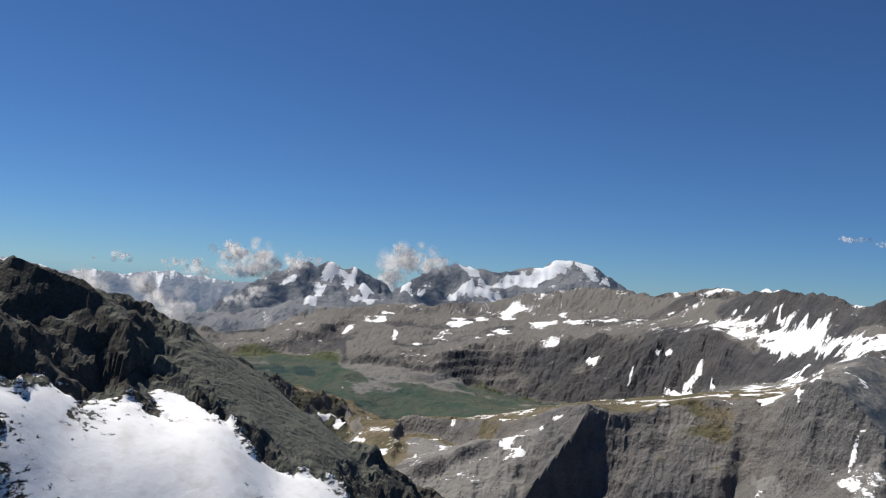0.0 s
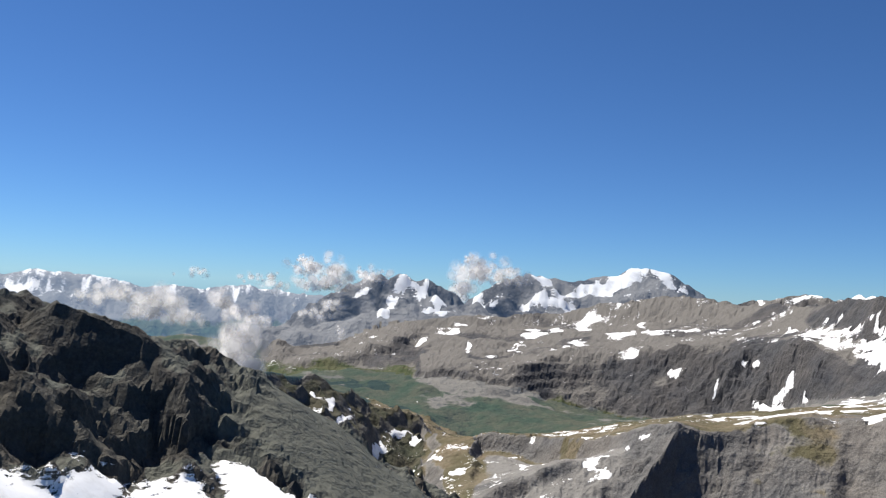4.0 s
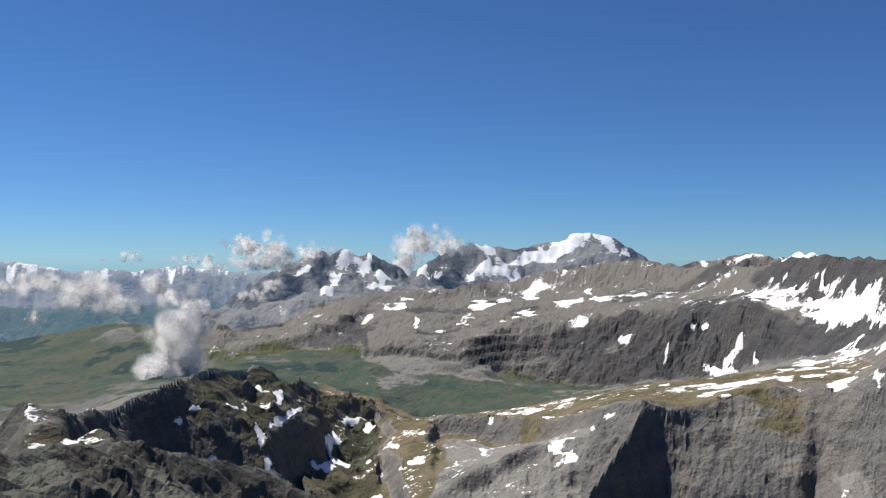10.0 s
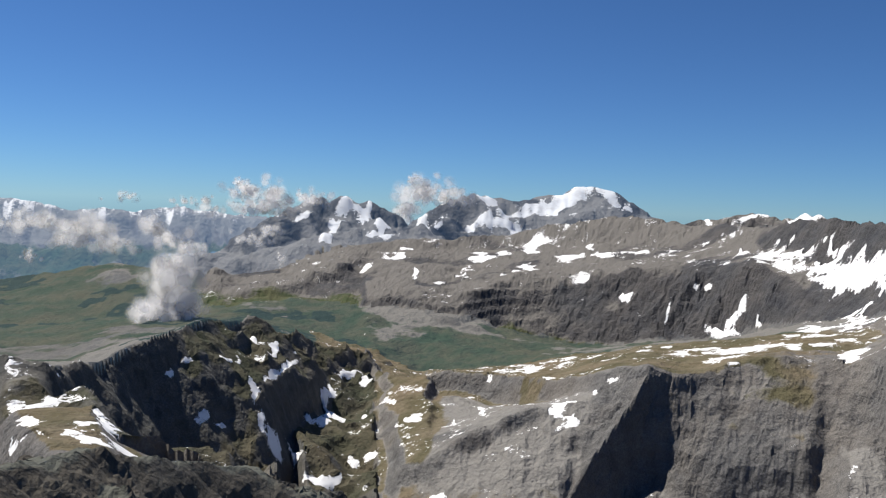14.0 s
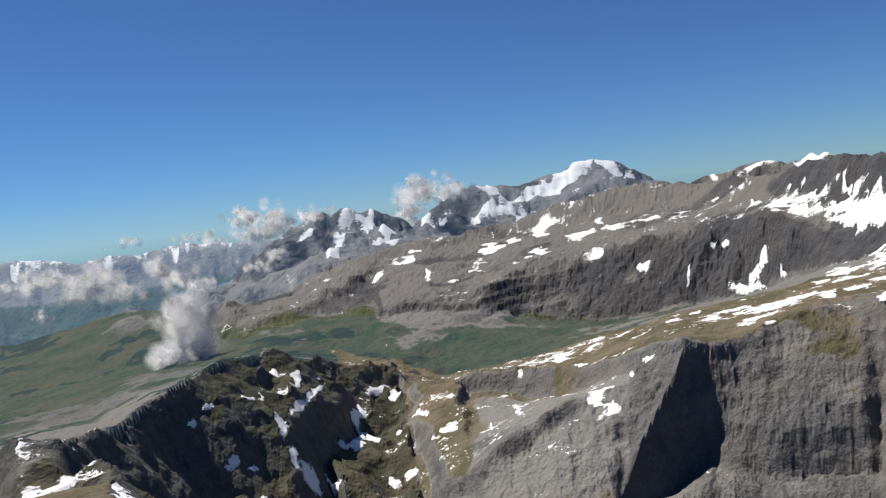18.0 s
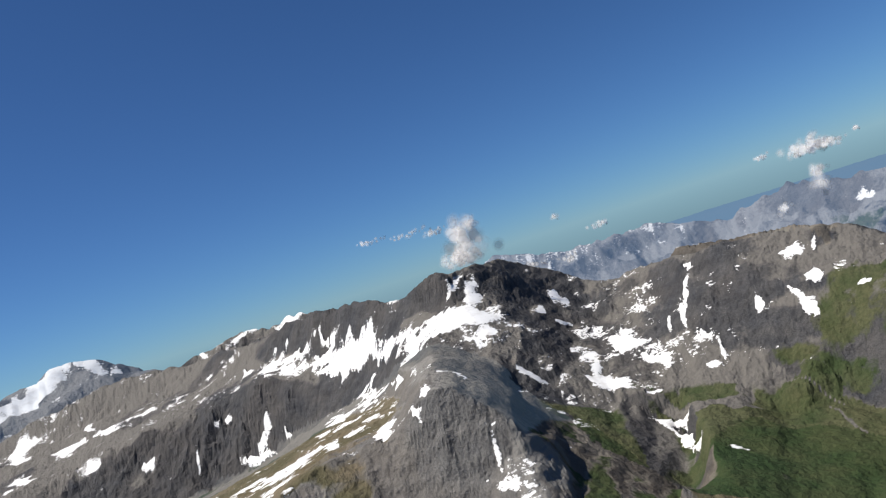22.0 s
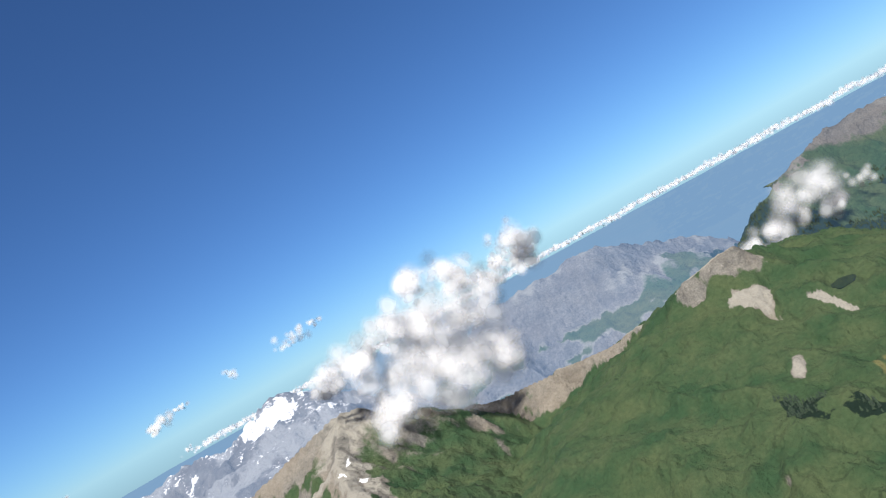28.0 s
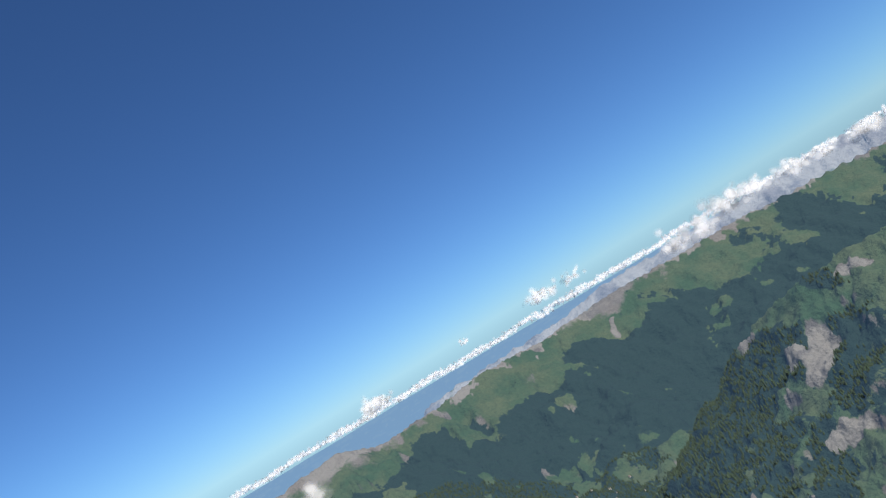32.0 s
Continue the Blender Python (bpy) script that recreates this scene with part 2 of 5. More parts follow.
RIDGES['farleft'] = [(-1354, -3017, 263), (-1406, -2883, 276), (-1499, -2836, 306), (-1611, -2775, 292), (-1725, -2706, 286), (-1808, -2652, 251), (-1889, -2595, 266), (-1987, -2520, 255), (-2084, -2442, 280), (-2244, -2296, 258), (-2512, -2000, 243)]
RIDGES['far_ne'] = [(729, 1479, 221), (898, 1374, 231), (988, 1305, 237), (1080, 1226, 256), (1205, 1095, 249), (1344, 998, 262), (1453, 923, 259), (1546, 861, 264), (1625, 817, 253), (1686, 677, 262)]
RIDGES['hazeleft'] = [(-947, -2145, 186), (-1047, -2099, 188), (-1204, -2015, 182), (-1242, -1934, 167), (-1310, -1828, 179), (-1385, -1710, 165), (-1435, -1602, 150), (-1454, -1447, 184), (-1471, -1283, 205)]
RIDGES['glarnisch'] = [(-1949, 251, 298), (-1914, 425, 254), (-1959, 625, 253), (-1886, 806, 210), (-1777, 911, 247), (-1698, 947, 228), (-1576, 1042, 220), (-1413, 1166, 234), (-1294, 1219, 270), (-1266, 1245, 255), (-1171, 1204, 229), (-971, 1237, 255), (-882, 1210, 245), (-821, 1190, 260), (-785, 1195, 278), (-735, 1195, 292), (-705, 1200, 277), (-677, 1203, 240), (-616, 1220, 203)]
RIDGES['green'] = [(-636, 389, 218), (-625, 395, 225), (-609, 408, 229), (-569, 423, 224), (-535, 431, 223), (-481, 440, 228), (-439, 448, 238), (-408, 459, 244), (-377, 467, 252), (-349, 471, 260), (-320, 476, 269), (-302, 478, 267), (-293, 488, 250), (-281, 498, 240), (-257, 523, 230), (-228, 542, 218), (-180, 530, 220)]
RIDGES['kspur'] = [(-312, 474, 268), (-302, 418, 250), (-289, 390, 240), (-256, 324, 230)]
RIDGES['schabell'] = [(-180, 530, 220), (-147, 505, 222), (-97, 479, 231), (-74, 451, 245), (-45, 455, 250), (-34, 469, 237), (-12, 477, 230)]
RIDGES['hills_n'] = [(-328, 1053, 256), (-239, 1070, 254), (-189, 1096, 260), (-144, 1130, 252), (-88, 1181, 221), (-32, 1231, 196), (-4, 1229, 157)]
RIDGES['gand'] = [(-4, 617, 244), (43, 670, 261), (89, 712, 271), (148, 727, 272), (210, 727, 276), (252, 731, 259), (316, 734, 258), (401, 742, 265), (492, 742, 257), (587, 728, 261), (707, 677, 260), (810, 627, 257), (903, 577, 252), (988, 525, 245)]
RIDGES['plateau_e'] = [(142, 497, 211), (162, 454, 205), (174, 430, 197), (186, 411, 188), (193, 389, 172), (202, 371, 157), (213, 349, 141), (222, 335, 133)]
RIDGES['maettlen'] = [(-668, 195, 266), (-646, 211, 263), (-621, 229, 261), (-589, 248, 260), (-569, 254, 257), (-551, 270, 244), (-534, 281, 240), (-515, 282, 226), (-497, 282, 214), (-474, 275, 196), (-453, 270, 183), (-436, 263, 171), (-418, 253, 155)]
RIDGES['tipspur'] = [(-424, -137, 226), (-413, -140, 216), (-398, -145, 203), (-382, -150, 191), (-366, -152, 180), (-349, -153, 169)]
RIDGES['east'] = [(332, 361, 205), (338, 323, 223), (340, 287, 233), (357, 261, 238), (375, 231, 240), (395, 190, 241)]

# Edges and feet of cliffs, terraces and spurs, seen from EYE outwards: each names the mountain on its near side.
EYE = (-65.0, -32.0)
LINES = {}
LINES['main_crest'] = ('ruchi', [(-811, -886, 196), (-845, -896, 217), (-844, -855, 200), (-949, -847, 209), (-1028, -848, 225), (-1087, -804, 244), (-1154, -761, 254), (-1196, -693, 259), (-1219, -606, 269), (-1233, -529, 289), (-1238, -461, 299), (-1235, -406, 307), (-1227, -361, 300), (-1191, -303, 291), (-1113, -235, 298), (-995, -153, 303), (-900, -101, 308), (-845, -73, 308), (-761, -22, 294), (-710, 4, 308)] + [(-703, 21, 303), (-711, 44, 304), (-728, 69, 302), (-739, 91, 291), (-745, 112, 279), (-737, 133, 261), (-720, 158, 257), (-695, 171, 259), (-649, 181, 263), (-618, 206, 264), (-591, 238, 261), (-564, 266, 256), (-545, 278, 242), (-511, 274, 229), (-467, 258, 218), (-441, 250, 199), (-423, 246, 185), (-405, 241, 174), (-389, 235, 165)])
LINES['shelf_back'] = ('bench', [(-1039, -768, 227), (-1108, -730, 238), (-1157, -670, 235), (-1175, -583, 244), (-1169, -500, 253), (-1163, -432, 261), (-1150, -377, 260), (-1099, -301, 260), (-1025, -217, 270), (-916, -141, 270), (-836, -89, 267), (-779, -53, 277), (-731, -23, 279), (-684, 16, 281), (-691, 40, 284), (-701, 57, 281), (-686, 74, 257), (-675, 92, 233), (-659, 113, 226), (-634, 131, 221)] + [(-590, 152, 215), (-561, 161, 206), (-537, 177, 205), (-524, 206, 213), (-504, 230, 216), (-482, 246, 217), (-443, 228, 195), (-425, 225, 181), (-409, 223, 170), (-394, 222, 162), (-383, 223, 157)])
LINES['shelf_edge'] = ('bench', [(-791, -583, 199), (-804, -510, 204), (-823, -480, 202), (-855, -461, 213), (-905, -428, 226), (-926, -380, 225), (-933, -361, 232), (-929, -313, 240), (-931, -269, 246), (-923, -219, 249), (-887, -168, 260), (-846, -136, 248), (-804, -107, 238), (-766, -78, 241), (-733, -50, 246), (-696, -31, 255), (-650, -9, 264), (-619, 14, 253), (-592, 32, 238), (-577, 59, 217)] + [(-559, 83, 198), (-541, 104, 179), (-527, 116, 168)])
LINES['cliff_foot'] = ('basin', [(-779, -573, 188), (-786, -501, 188), (-799, -466, 187), (-822, -421, 173), (-837, -380, 163), (-846, -338, 159), (-852, -291, 165), (-855, -262, 171), (-863, -235, 173), (-851, -194, 181), (-823, -154, 198), (-782, -121, 213), (-758, -96, 220), (-703, -48, 235), (-681, -33, 248), (-635, -11, 258), (-604, 11, 248), (-572, 28, 234)])
LINES['trough'] = ('plateau', [(-652, -548, 174), (-626, -453, 172), (-626, -398, 159), (-624, -363, 164), (-628, -312, 174), (-637, -267, 187), (-652, -226, 196), (-662, -194, 203), (-682, -148, 209), (-688, -109, 218), (-667, -70, 227), (-643, -46, 235), (-621, -35, 248), (-580, -16, 256)])
LINES['plateau_edge'] = ('plateau', [(-530, -380, 186), (-495, -334, 186), (-508, -305, 191), (-505, -269, 196), (-480, -229, 201), (-461, -196, 210), (-439, -169, 221), (-423, -138, 230), (-431, -126, 226), (-438, -117, 227), (-457, -98, 233), (-465, -81, 236), (-469, -69, 235), (-469, -68, 236), (-461, -50, 237), (-453, -39, 244), (-446, -26, 256), (-440, -15, 252), (-436, -9, 247), (-429, 0, 239)] + [(-424, 7, 230), (-429, 16, 221), (-448, 27, 211)])
LINES['plateau_foot'] = ('tipspur', [(-518, -371, 180), (-497, -294, 179), (-486, -258, 179), (-465, -222, 189), (-456, -201, 199), (-435, -168, 219), (-420, -137, 223), (-407, -123, 181), (-409, -115, 187), (-409, -94, 195), (-414, -72, 198), (-418, -62, 200), (-428, -58, 201), (-429, -42, 210), (-411, -31, 199), (-412, -18, 209), (-416, -6, 222), (-415, 4, 224), (-416, 12, 219), (-428, 23, 211)])
LINES['spur_crest'] = ('tipspur', [(-360, -151, 175), (-371, -151, 182), (-385, -148, 189), (-400, -143, 199), (-417, -138, 215), (-419, -137, 223)])
LINES['spur_foot'] = ('tipspur', [(-358, -150, 173), (-376, -144, 170), (-390, -138, 170), (-401, -131, 175), (-406, -123, 180)])
LINES['band_top'] = ('tipspur', [(-352, -236, 175), (-364, -218, 188), (-387, -204, 199), (-402, -193, 205), (-412, -176, 208), (-418, -155, 212), (-418, -139, 219)])
LINES['band_foot'] = ('tipspur', [(-349, -234, 172), (-355, -213, 180), (-379, -200, 190), (-396, -190, 198), (-407, -174, 204), (-413, -153, 209)])
LINES['low_edge'] = ('tipspur', [(-292, -246, 174), (-336, -256, 159), (-330, -221, 166), (-332, -193, 172), (-337, -169, 175), (-351, -147, 174), (-377, -134, 171), (-397, -120, 176), (-402, -92, 178), (-407, -59, 179), (-396, -47, 199), (-386, -26, 195), (-358, 3, 199), (-359, 30, 190), (-354, 48, 177), (-390, 58, 192), (-380, 87, 177), (-359, 121, 164), (-341, 139, 175), (-321, 158, 165)])
LINES['knoll_crest'] = ('knoll', [(-169, -291, 241), (-194, -289, 243), (-204, -286, 243), (-217, -293, 241), (-240, -307, 237), (-270, -322, 239), (-293, -331, 240), (-319, -346, 240), (-344, -357, 240), (-398, -382, 230), (-425, -383, 220), (-470, -393, 207), (-508, -393, 196), (-533, -383, 191)])
LINES['knoll_edge'] = ('knoll', [(-160, -273, 244), (-175, -256, 247), (-187, -259, 246), (-229, -298, 236), (-253, -310, 235), (-285, -328, 238), (-310, -335, 235), (-322, -333, 230), (-330, -325, 218), (-341, -320, 211), (-378, -331, 207), (-405, -337, 198), (-449, -363, 191), (-495, -380, 188), (-527, -381, 188)])
LINES['knoll_foot'] = ('knoll', [(-149, -251, 243), (-168, -244, 244), (-177, -243, 242), (-223, -289, 227), (-231, -281, 211), (-251, -286, 200), (-275, -292, 194), (-293, -286, 184), (-303, -279, 175), (-339, -299, 174), (-379, -323, 178), (-396, -327, 175), (-441, -351, 177), (-480, -368, 179), (-517, -373, 180)])
LINES['slab_edge'] = ('slab', [(-145, -242, 245), (-163, -236, 246), (-170, -232, 246), (-178, -224, 245), (-175, -208, 238), (-183, -202, 233), (-186, -191, 231), (-188, -179, 229), (-189, -170, 228), (-198, -164, 225)])
LINES['slab_front'] = ('slab', [(-95, -138, 265), (-103, -134, 262), (-121, -140, 255), (-147, -152, 244), (-173, -154, 233)])
LINES['valley_back'] = ('surselva', [(-719, -1425, 155), (-800, -1325, 165), (-816, -1197, 186), (-853, -1110, 204), (-861, -1040, 199), (-810, -884, 196)])
LINES['valley_mid'] = ('surselva', [(-478, -930, 157), (-547, -894, 155), (-628, -914, 154), (-667, -811, 163), (-712, -719, 181), (-764, -679, 185), (-791, -615, 186), (-778, -573, 188)])
LINES['valley_near'] = ('surselva', [(-321, -606, 182), (-375, -600, 182), (-385, -547, 185), (-433, -550, 194), (-484, -547, 192), (-590, -557, 185), (-652, -548, 174)])
LINES['terrace_edge'] = ('ruchi', [(-746, -755, 190), (-791, -723, 196), (-854, -712, 211), (-913, -703, 221), (-999, -738, 220)])
LINES['terrace_foot'] = ('ruchi', [(-741, -749, 181), (-790, -703, 185), (-851, -700, 198), (-902, -693, 207), (-967, -714, 211)])
LINES['cirque_floor'] = ('maettlen', [(-567, 25, 228), (-558, 52, 207), (-543, 77, 194), (-557, 92, 198), (-543, 122, 189), (-522, 150, 187), (-501, 160, 173), (-486, 181, 173), (-456, 193, 163), (-449, 192, 166), (-422, 205, 160), (-395, 215, 154), (-382, 218, 152)])
LINES['scree_foot'] = ('nose', [(-421, 6, 228), (-471, 31, 208), (-471, 54, 190), (-459, 72, 173), (-444, 80, 161), (-451, 97, 185), (-433, 130, 171), (-404, 154, 162), (-387, 178, 168), (-360, 198, 158)])

# Slopes beside each crest as (distance, drop): right of the line, then left of it.
EASY = ((0, 0), (60, 45), (200, 130), (400, 260))
SLOPES = {
    "todi": (((0, 0), (40, 30), (120, 70), (300, 140), (500, 240)), EASY),
    "twin": (((0, 0), (30, 28), (120, 70), (260, 110), (500, 200)), EASY),
    "snowback": (EASY, EASY),
    "near": (((0, 0), (6, 5), (30, 25), (45, 33), (70, 44), (140, 130)), ((0, 0), (40, 14), (100, 50), (200, 150))),
    "near_rib": (((0, 0), (3, 4), (8, 9), (17, 12), (30, 20), (60, 44), (120, 110)), ((0, 0), (10, 2), (25, 9), (60, 32), (120, 90))),
    "farleft": (((0, 0), (80, 60), (250, 120), (600, 240)), EASY),
    "glarnisch": (((0, 0), (60, 50), (200, 100), (420, 190)), EASY),
    "green": (((0, 0), (12, 14), (40, 40), (90, 76), (140, 102), (300, 160)), EASY),
    "kspur": (((0, 0), (20, 14), (60, 44), (120, 80), (300, 180)), ((0, 0), (20, 12), (60, 36), (120, 70), (300, 180))),
    "schabell": (((0, 0), (3, 1), (9, 15), (34, 34), (80, 48), (160, 60), (250, 100)), ((0, 0), (40, 12), (140, 40), (300, 140))),
    "hills_n": (((0, 0), (60, 50), (160, 100), (400, 220)), EASY),
    "gand": (((0, 0), (30, 22), (120, 80), (260, 165), (450, 260)), EASY),
    "maettlen": (((0, 0), (8, 9), (25, 25), (60, 52), (120, 96)), ((0, 0), (30, 17), (100, 62), (200, 140))),
    "tipspur": (((0, 0), (15, 5), (40, 26), (80, 66), (140, 130)), ((0, 0), (2, 5), (8, 28), (16, 46), (50, 80))),
    "far_ne": (((0, 0), (80, 50), (250, 120), (600, 260)), EASY),
    "hazeleft": (((0, 0), (120, 50), (300, 110), (600, 200)), EASY),
    "plateau_e": (((0, 0), (40, 4), (110, 10), (150, 26), (250, 74)), ((0, 0), (20, 16), (80, 50), (200, 130))),
    "east": (((0, 0), (20, 14), (60, 40), (120, 75), (250, 150)), ((0, 0), (15, 22), (40, 48), (100, 80), (220, 150))),
}
# Floor of the valleys: (east, north, height)
FLOOR = ((-490, 180, 150), (-560, 120, 176), (-600, 110, 190), (-660, 110, 200), (-300, 200, 138), (-150, 300, 125), (60, 330, 122), (250, 480, 112),
         (420, 520, 106), (150, 150, 150), (-470, -300, 163), (-400, -270, 160), (-620, -300, 172), (-700, -240, 176), (-800, -680, 172), (-720, -1076, 125),
         (-1000, -1300, 110), (-300, -700, 150), (-200, -60, 150), (-330, -30, 150), (100, -300, 190), (-1400, -200, 180), (-900, 400, 110),
         (-1100, 800, 90), (-100, 800, 95), (600, 900, 120))

# ---- the land ----
def lattice(ix, iy, seed):
    h = (ix.astype(np.int64) * 374761393 + iy.astype(np.int64) * 668265263 + seed * 974711) & 0x7FFFFFFF
    h = ((h ^ (h >> 13)) * 1274126177) & 0x7FFFFFFF
    return ((h ^ (h >> 16)) & 0xFFFF).astype(np.float32) / 65535.0


def value_noise(x, y, seed):
    ix, iy = np.floor(x), np.floor(y)
    fx, fy = (x - ix).astype(np.float32), (y - iy).astype(np.float32)
    fx, fy = fx * fx * (3 - 2 * fx), fy * fy * (3 - 2 * fy)
    ix, iy = ix.astype(np.int64), iy.astype(np.int64)
    a, b = lattice(ix, iy, seed), lattice(ix + 1, iy, seed)
    c, d = lattice(ix, iy + 1, seed), lattice(ix + 1, iy + 1, seed)
    return (a + (b - a) * fx) * (1 - fy) + (c + (d - c) * fx) * fy


def fbm(x, y, size, octaves, seed, gain=0.5):
    """Sum of noises, about -1 to 1."""
    out, amp, total = np.zeros(x.shape, np.float32), 1.0, 0.0
    for k in range(octaves):
        c, s = math.cos(k * 1.1), math.sin(k * 1.1)
        out += amp * (2 * value_noise((c * x - s * y) / size, (s * x + c * y) / size, seed + k) - 1)
        total += amp
        amp *= gain
        size *= 0.5
    return out / total * 1.6


def ridged(x, y, size, octaves, seed):
    out, amp, total = np.zeros(x.shape, np.float32), 1.0, 0.0
    for k in range(octaves):
        c, s = math.cos(0.6 + k * 1.3), math.sin(0.6 + k * 1.3)
        out += amp * (1 - np.abs(2 * value_noise((c * x - s * y) / size, (s * x + c * y) / size, seed + k) - 1) * 1.6)
        total += amp
        amp *= 0.55
        size *= 0.48
    return out / total


def smooth(v, a, b):
    u = np.clip((v - a) / (b - a), 0, 1)
    return u * u * (3 - 2 * u)


# A net of rings round the start of the flight: close together where the view goes, wide behind it.
CENTRE = (10.0, 22.0)
DETAIL = 1.0
fine = np.arange(192.0, 436.0, 0.155 / DETAIL)
wide = np.append(np.arange(436.0, 552.0, 3.0), 552.0)
AZ = np.radians(np.concatenate([fine, wide]))


def rings(parts):
    r = [parts[0][0]]
    for start, end, step in parts:
        while r[-1] < end:
            r.append(r[-1] * (1 + step / DETAIL))
    return np.array(r)


RAD = rings(((1, 24, 0.15), (24, 55, 0.02), (55, 170, 0.0065), (170, 1000, 0.0045), (1000, 2300, 0.0105), (2300, 3400, 0.018), (3400, 4900, 0.035)))
na, nr = len(AZ), len(RAD)
AA, RR = np.meshgrid(AZ, RAD, indexing="ij")
X = CENTRE[0] + np.sin(AA) * RR
Y = CENTRE[1] + np.cos(AA) * RR

# valley floors
top, weight = np.zeros(X.shape), np.zeros(X.shape)
for fx, fy, fz in FLOOR:
    w = 1.0 / (((X - fx) ** 2 + (Y - fy) ** 2) + 900.0) ** 1.5
    top += w * fz
    weight += w
H = top / weight
FARZ = 100 + 60 * np.clip((RR - 1500) / 3300, 0, 1)
H = H + (FARZ - H) * smooth(RR, 1100, 1900)
H += fbm(X, Y, 180, 4, 5) * 9 * (1 - smooth(RR, 1400, 2600) * 0.8)
OWNER = np.full(X.shape, -1, np.int16)
NAMES = list(RIDGES) + sorted({line[0] for line in LINES.values()})
# the land between the lines, along each direction from EYE, with wavering edges
BR = np.hypot(X - EYE[0], Y - EYE[1])
BA = np.degrees(np.arctan2(X - EYE[0], Y - EYE[1])) % 360
wide_wave = fbm(X, Y, 60, 5, 801, 0.55)
BW = BR + np.clip(BR / 500, 0.3, 1.3) * (5.0 * wide_wave + 2.2 * (ridged(X, Y, 21, 4, 811) - 0.4))
BV = BA + np.degrees(np.clip(BR / 500, 0.3, 1.3) * 5.0 * fbm(X, Y, 45, 5, 821, 0.55) / BR)
low_r, low_z = np.full(X.shape, -1.0), np.full(X.shape, 150.0)
far_r, far_z = np.full(X.shape, 1e9), np.zeros(X.shape)
far_o = np.full(X.shape, -1, np.int16)
for owner, pts in LINES.values():
    pts = np.array(pts, float)
    la = np.degrees(np.arctan2(pts[:, 0] - EYE[0], pts[:, 1] - EYE[1])) % 360
    lr = np.hypot(pts[:, 0] - EYE[0], pts[:, 1] - EYE[1])
    start = la[0] - (14 if la[0] < 213 else 0)
    end = la[-1] + (12 if la[-1] > 303 else 0)
    inside = (BV >= start) & (BV <= end)
    r, z = np.interp(BV, la, lr), np.interp(BV, la, pts[:, 2])
    m = inside & (r <= BW) & (r > low_r)
    low_r[m], low_z[m] = r[m], z[m]
    m = inside & (r > BW) & (r < far_r)
    far_r[m], far_z[m], far_o[m] = r[m], z[m], NAMES.index(owner)
share = np.clip((BW - low_r) / np.maximum(far_r - low_r, 1e-3), 0, 1)
LAND = low_z + (far_z - low_z) * share
none_far, none_low = far_r > 1e8, low_r < 0
LAND = np.where(none_far, low_z - 0.8 * (BW - low_r), LAND)
LAND = np.where(none_low, far_z - 0.55 * (far_r - BW), LAND)
sector = smooth(BA, 196, 206) * (1 - smooth(BA, 313, 322))
LAND = np.where(none_far & none_low, H, LAND)
LAND = np.where(none_far | none_low, np.maximum(LAND, H - 20), LAND)
for turn in range(2):
    LAND[1:-1] = (LAND[:-2] + 2 * LAND[1:-1] + LAND[2:]) / 4
    LAND[:, 1:-1] = (LAND[:, :-2] + 4 * LAND[:, 1:-1] + LAND[:, 2:]) / 6
pitch = np.abs(np.gradient(LAND, axis=1) / np.gradient(RR, axis=1))
for turn in range(6):
    pitch[1:-1] = (pitch[:-2] + 2 * pitch[1:-1] + pitch[2:]) / 4
    pitch[:, 1:-1] = (pitch[:, :-2] + 2 * pitch[:, 1:-1] + pitch[:, 2:]) / 4
cliff = smooth(pitch, 0.7, 1.2)
girth = np.clip(BR / 600, 0.4, 1.6)
bay = np.radians(BA) * 520
crag = ridged(bay + 12 * wide_wave, LAND * 0.45, 36, 5, 831) - 0.42
crag += 0.45 * (ridged(bay + 9 * wide_wave, LAND * 0.6, 10, 4, 841) - 0.42)
LAND += cliff * girth * crag * np.where(BR < 480, 7.5, 12.0)
rill = ridged(bay + 12 * wide_wave, LAND * 0.12 + BR * 0.05, 15, 5, 845) - 0.42
LAND += smooth(pitch, 0.18, 0.45) * (1 - cliff) * girth * rill * 3.6
dome = (far_o == NAMES.index("knoll")) & ~none_far
LAND += dome * (ridged(X + 5 * wide_wave, Y, 40, 3, 895) - 0.35) * 11
u = (LAND + 8 * fbm(X, Y, 120, 4, 851)) / 11.0
f = u - np.floor(u)
shelves = smooth(BR, 560, 680) * (1 - smooth(BR, 1150, 1300)) * smooth(BA, 214, 222) * (1 - smooth(BA, 240, 248))
LAND += (0.12 + 0.14 * cliff + 0.3 * shelves) * 11.0 * (smooth(f, 0.55, 0.9) - f)
u = (LAND + 4 * fbm(X, Y, 50, 4, 861)) / 3.6
f = u - np.floor(u)
LAND += (0.12 + 0.18 * cliff) * 2.4 * (smooth(f, 0.4, 0.9) - f)
LAND += girth * (fbm(X, Y, 26, 6, 871, 0.6) * (1.5 + 1.8 * cliff) + (ridged(X, Y, 13, 5, 881) - 0.4) * (1.4 + 4.0 * cliff))
H = H + (LAND - H) * sector
OWNER[(sector > 0.5) & ~none_far] = far_o[(sector > 0.5) & ~none_far]
DEPTH = np.zeros(X.shape, np.float32)
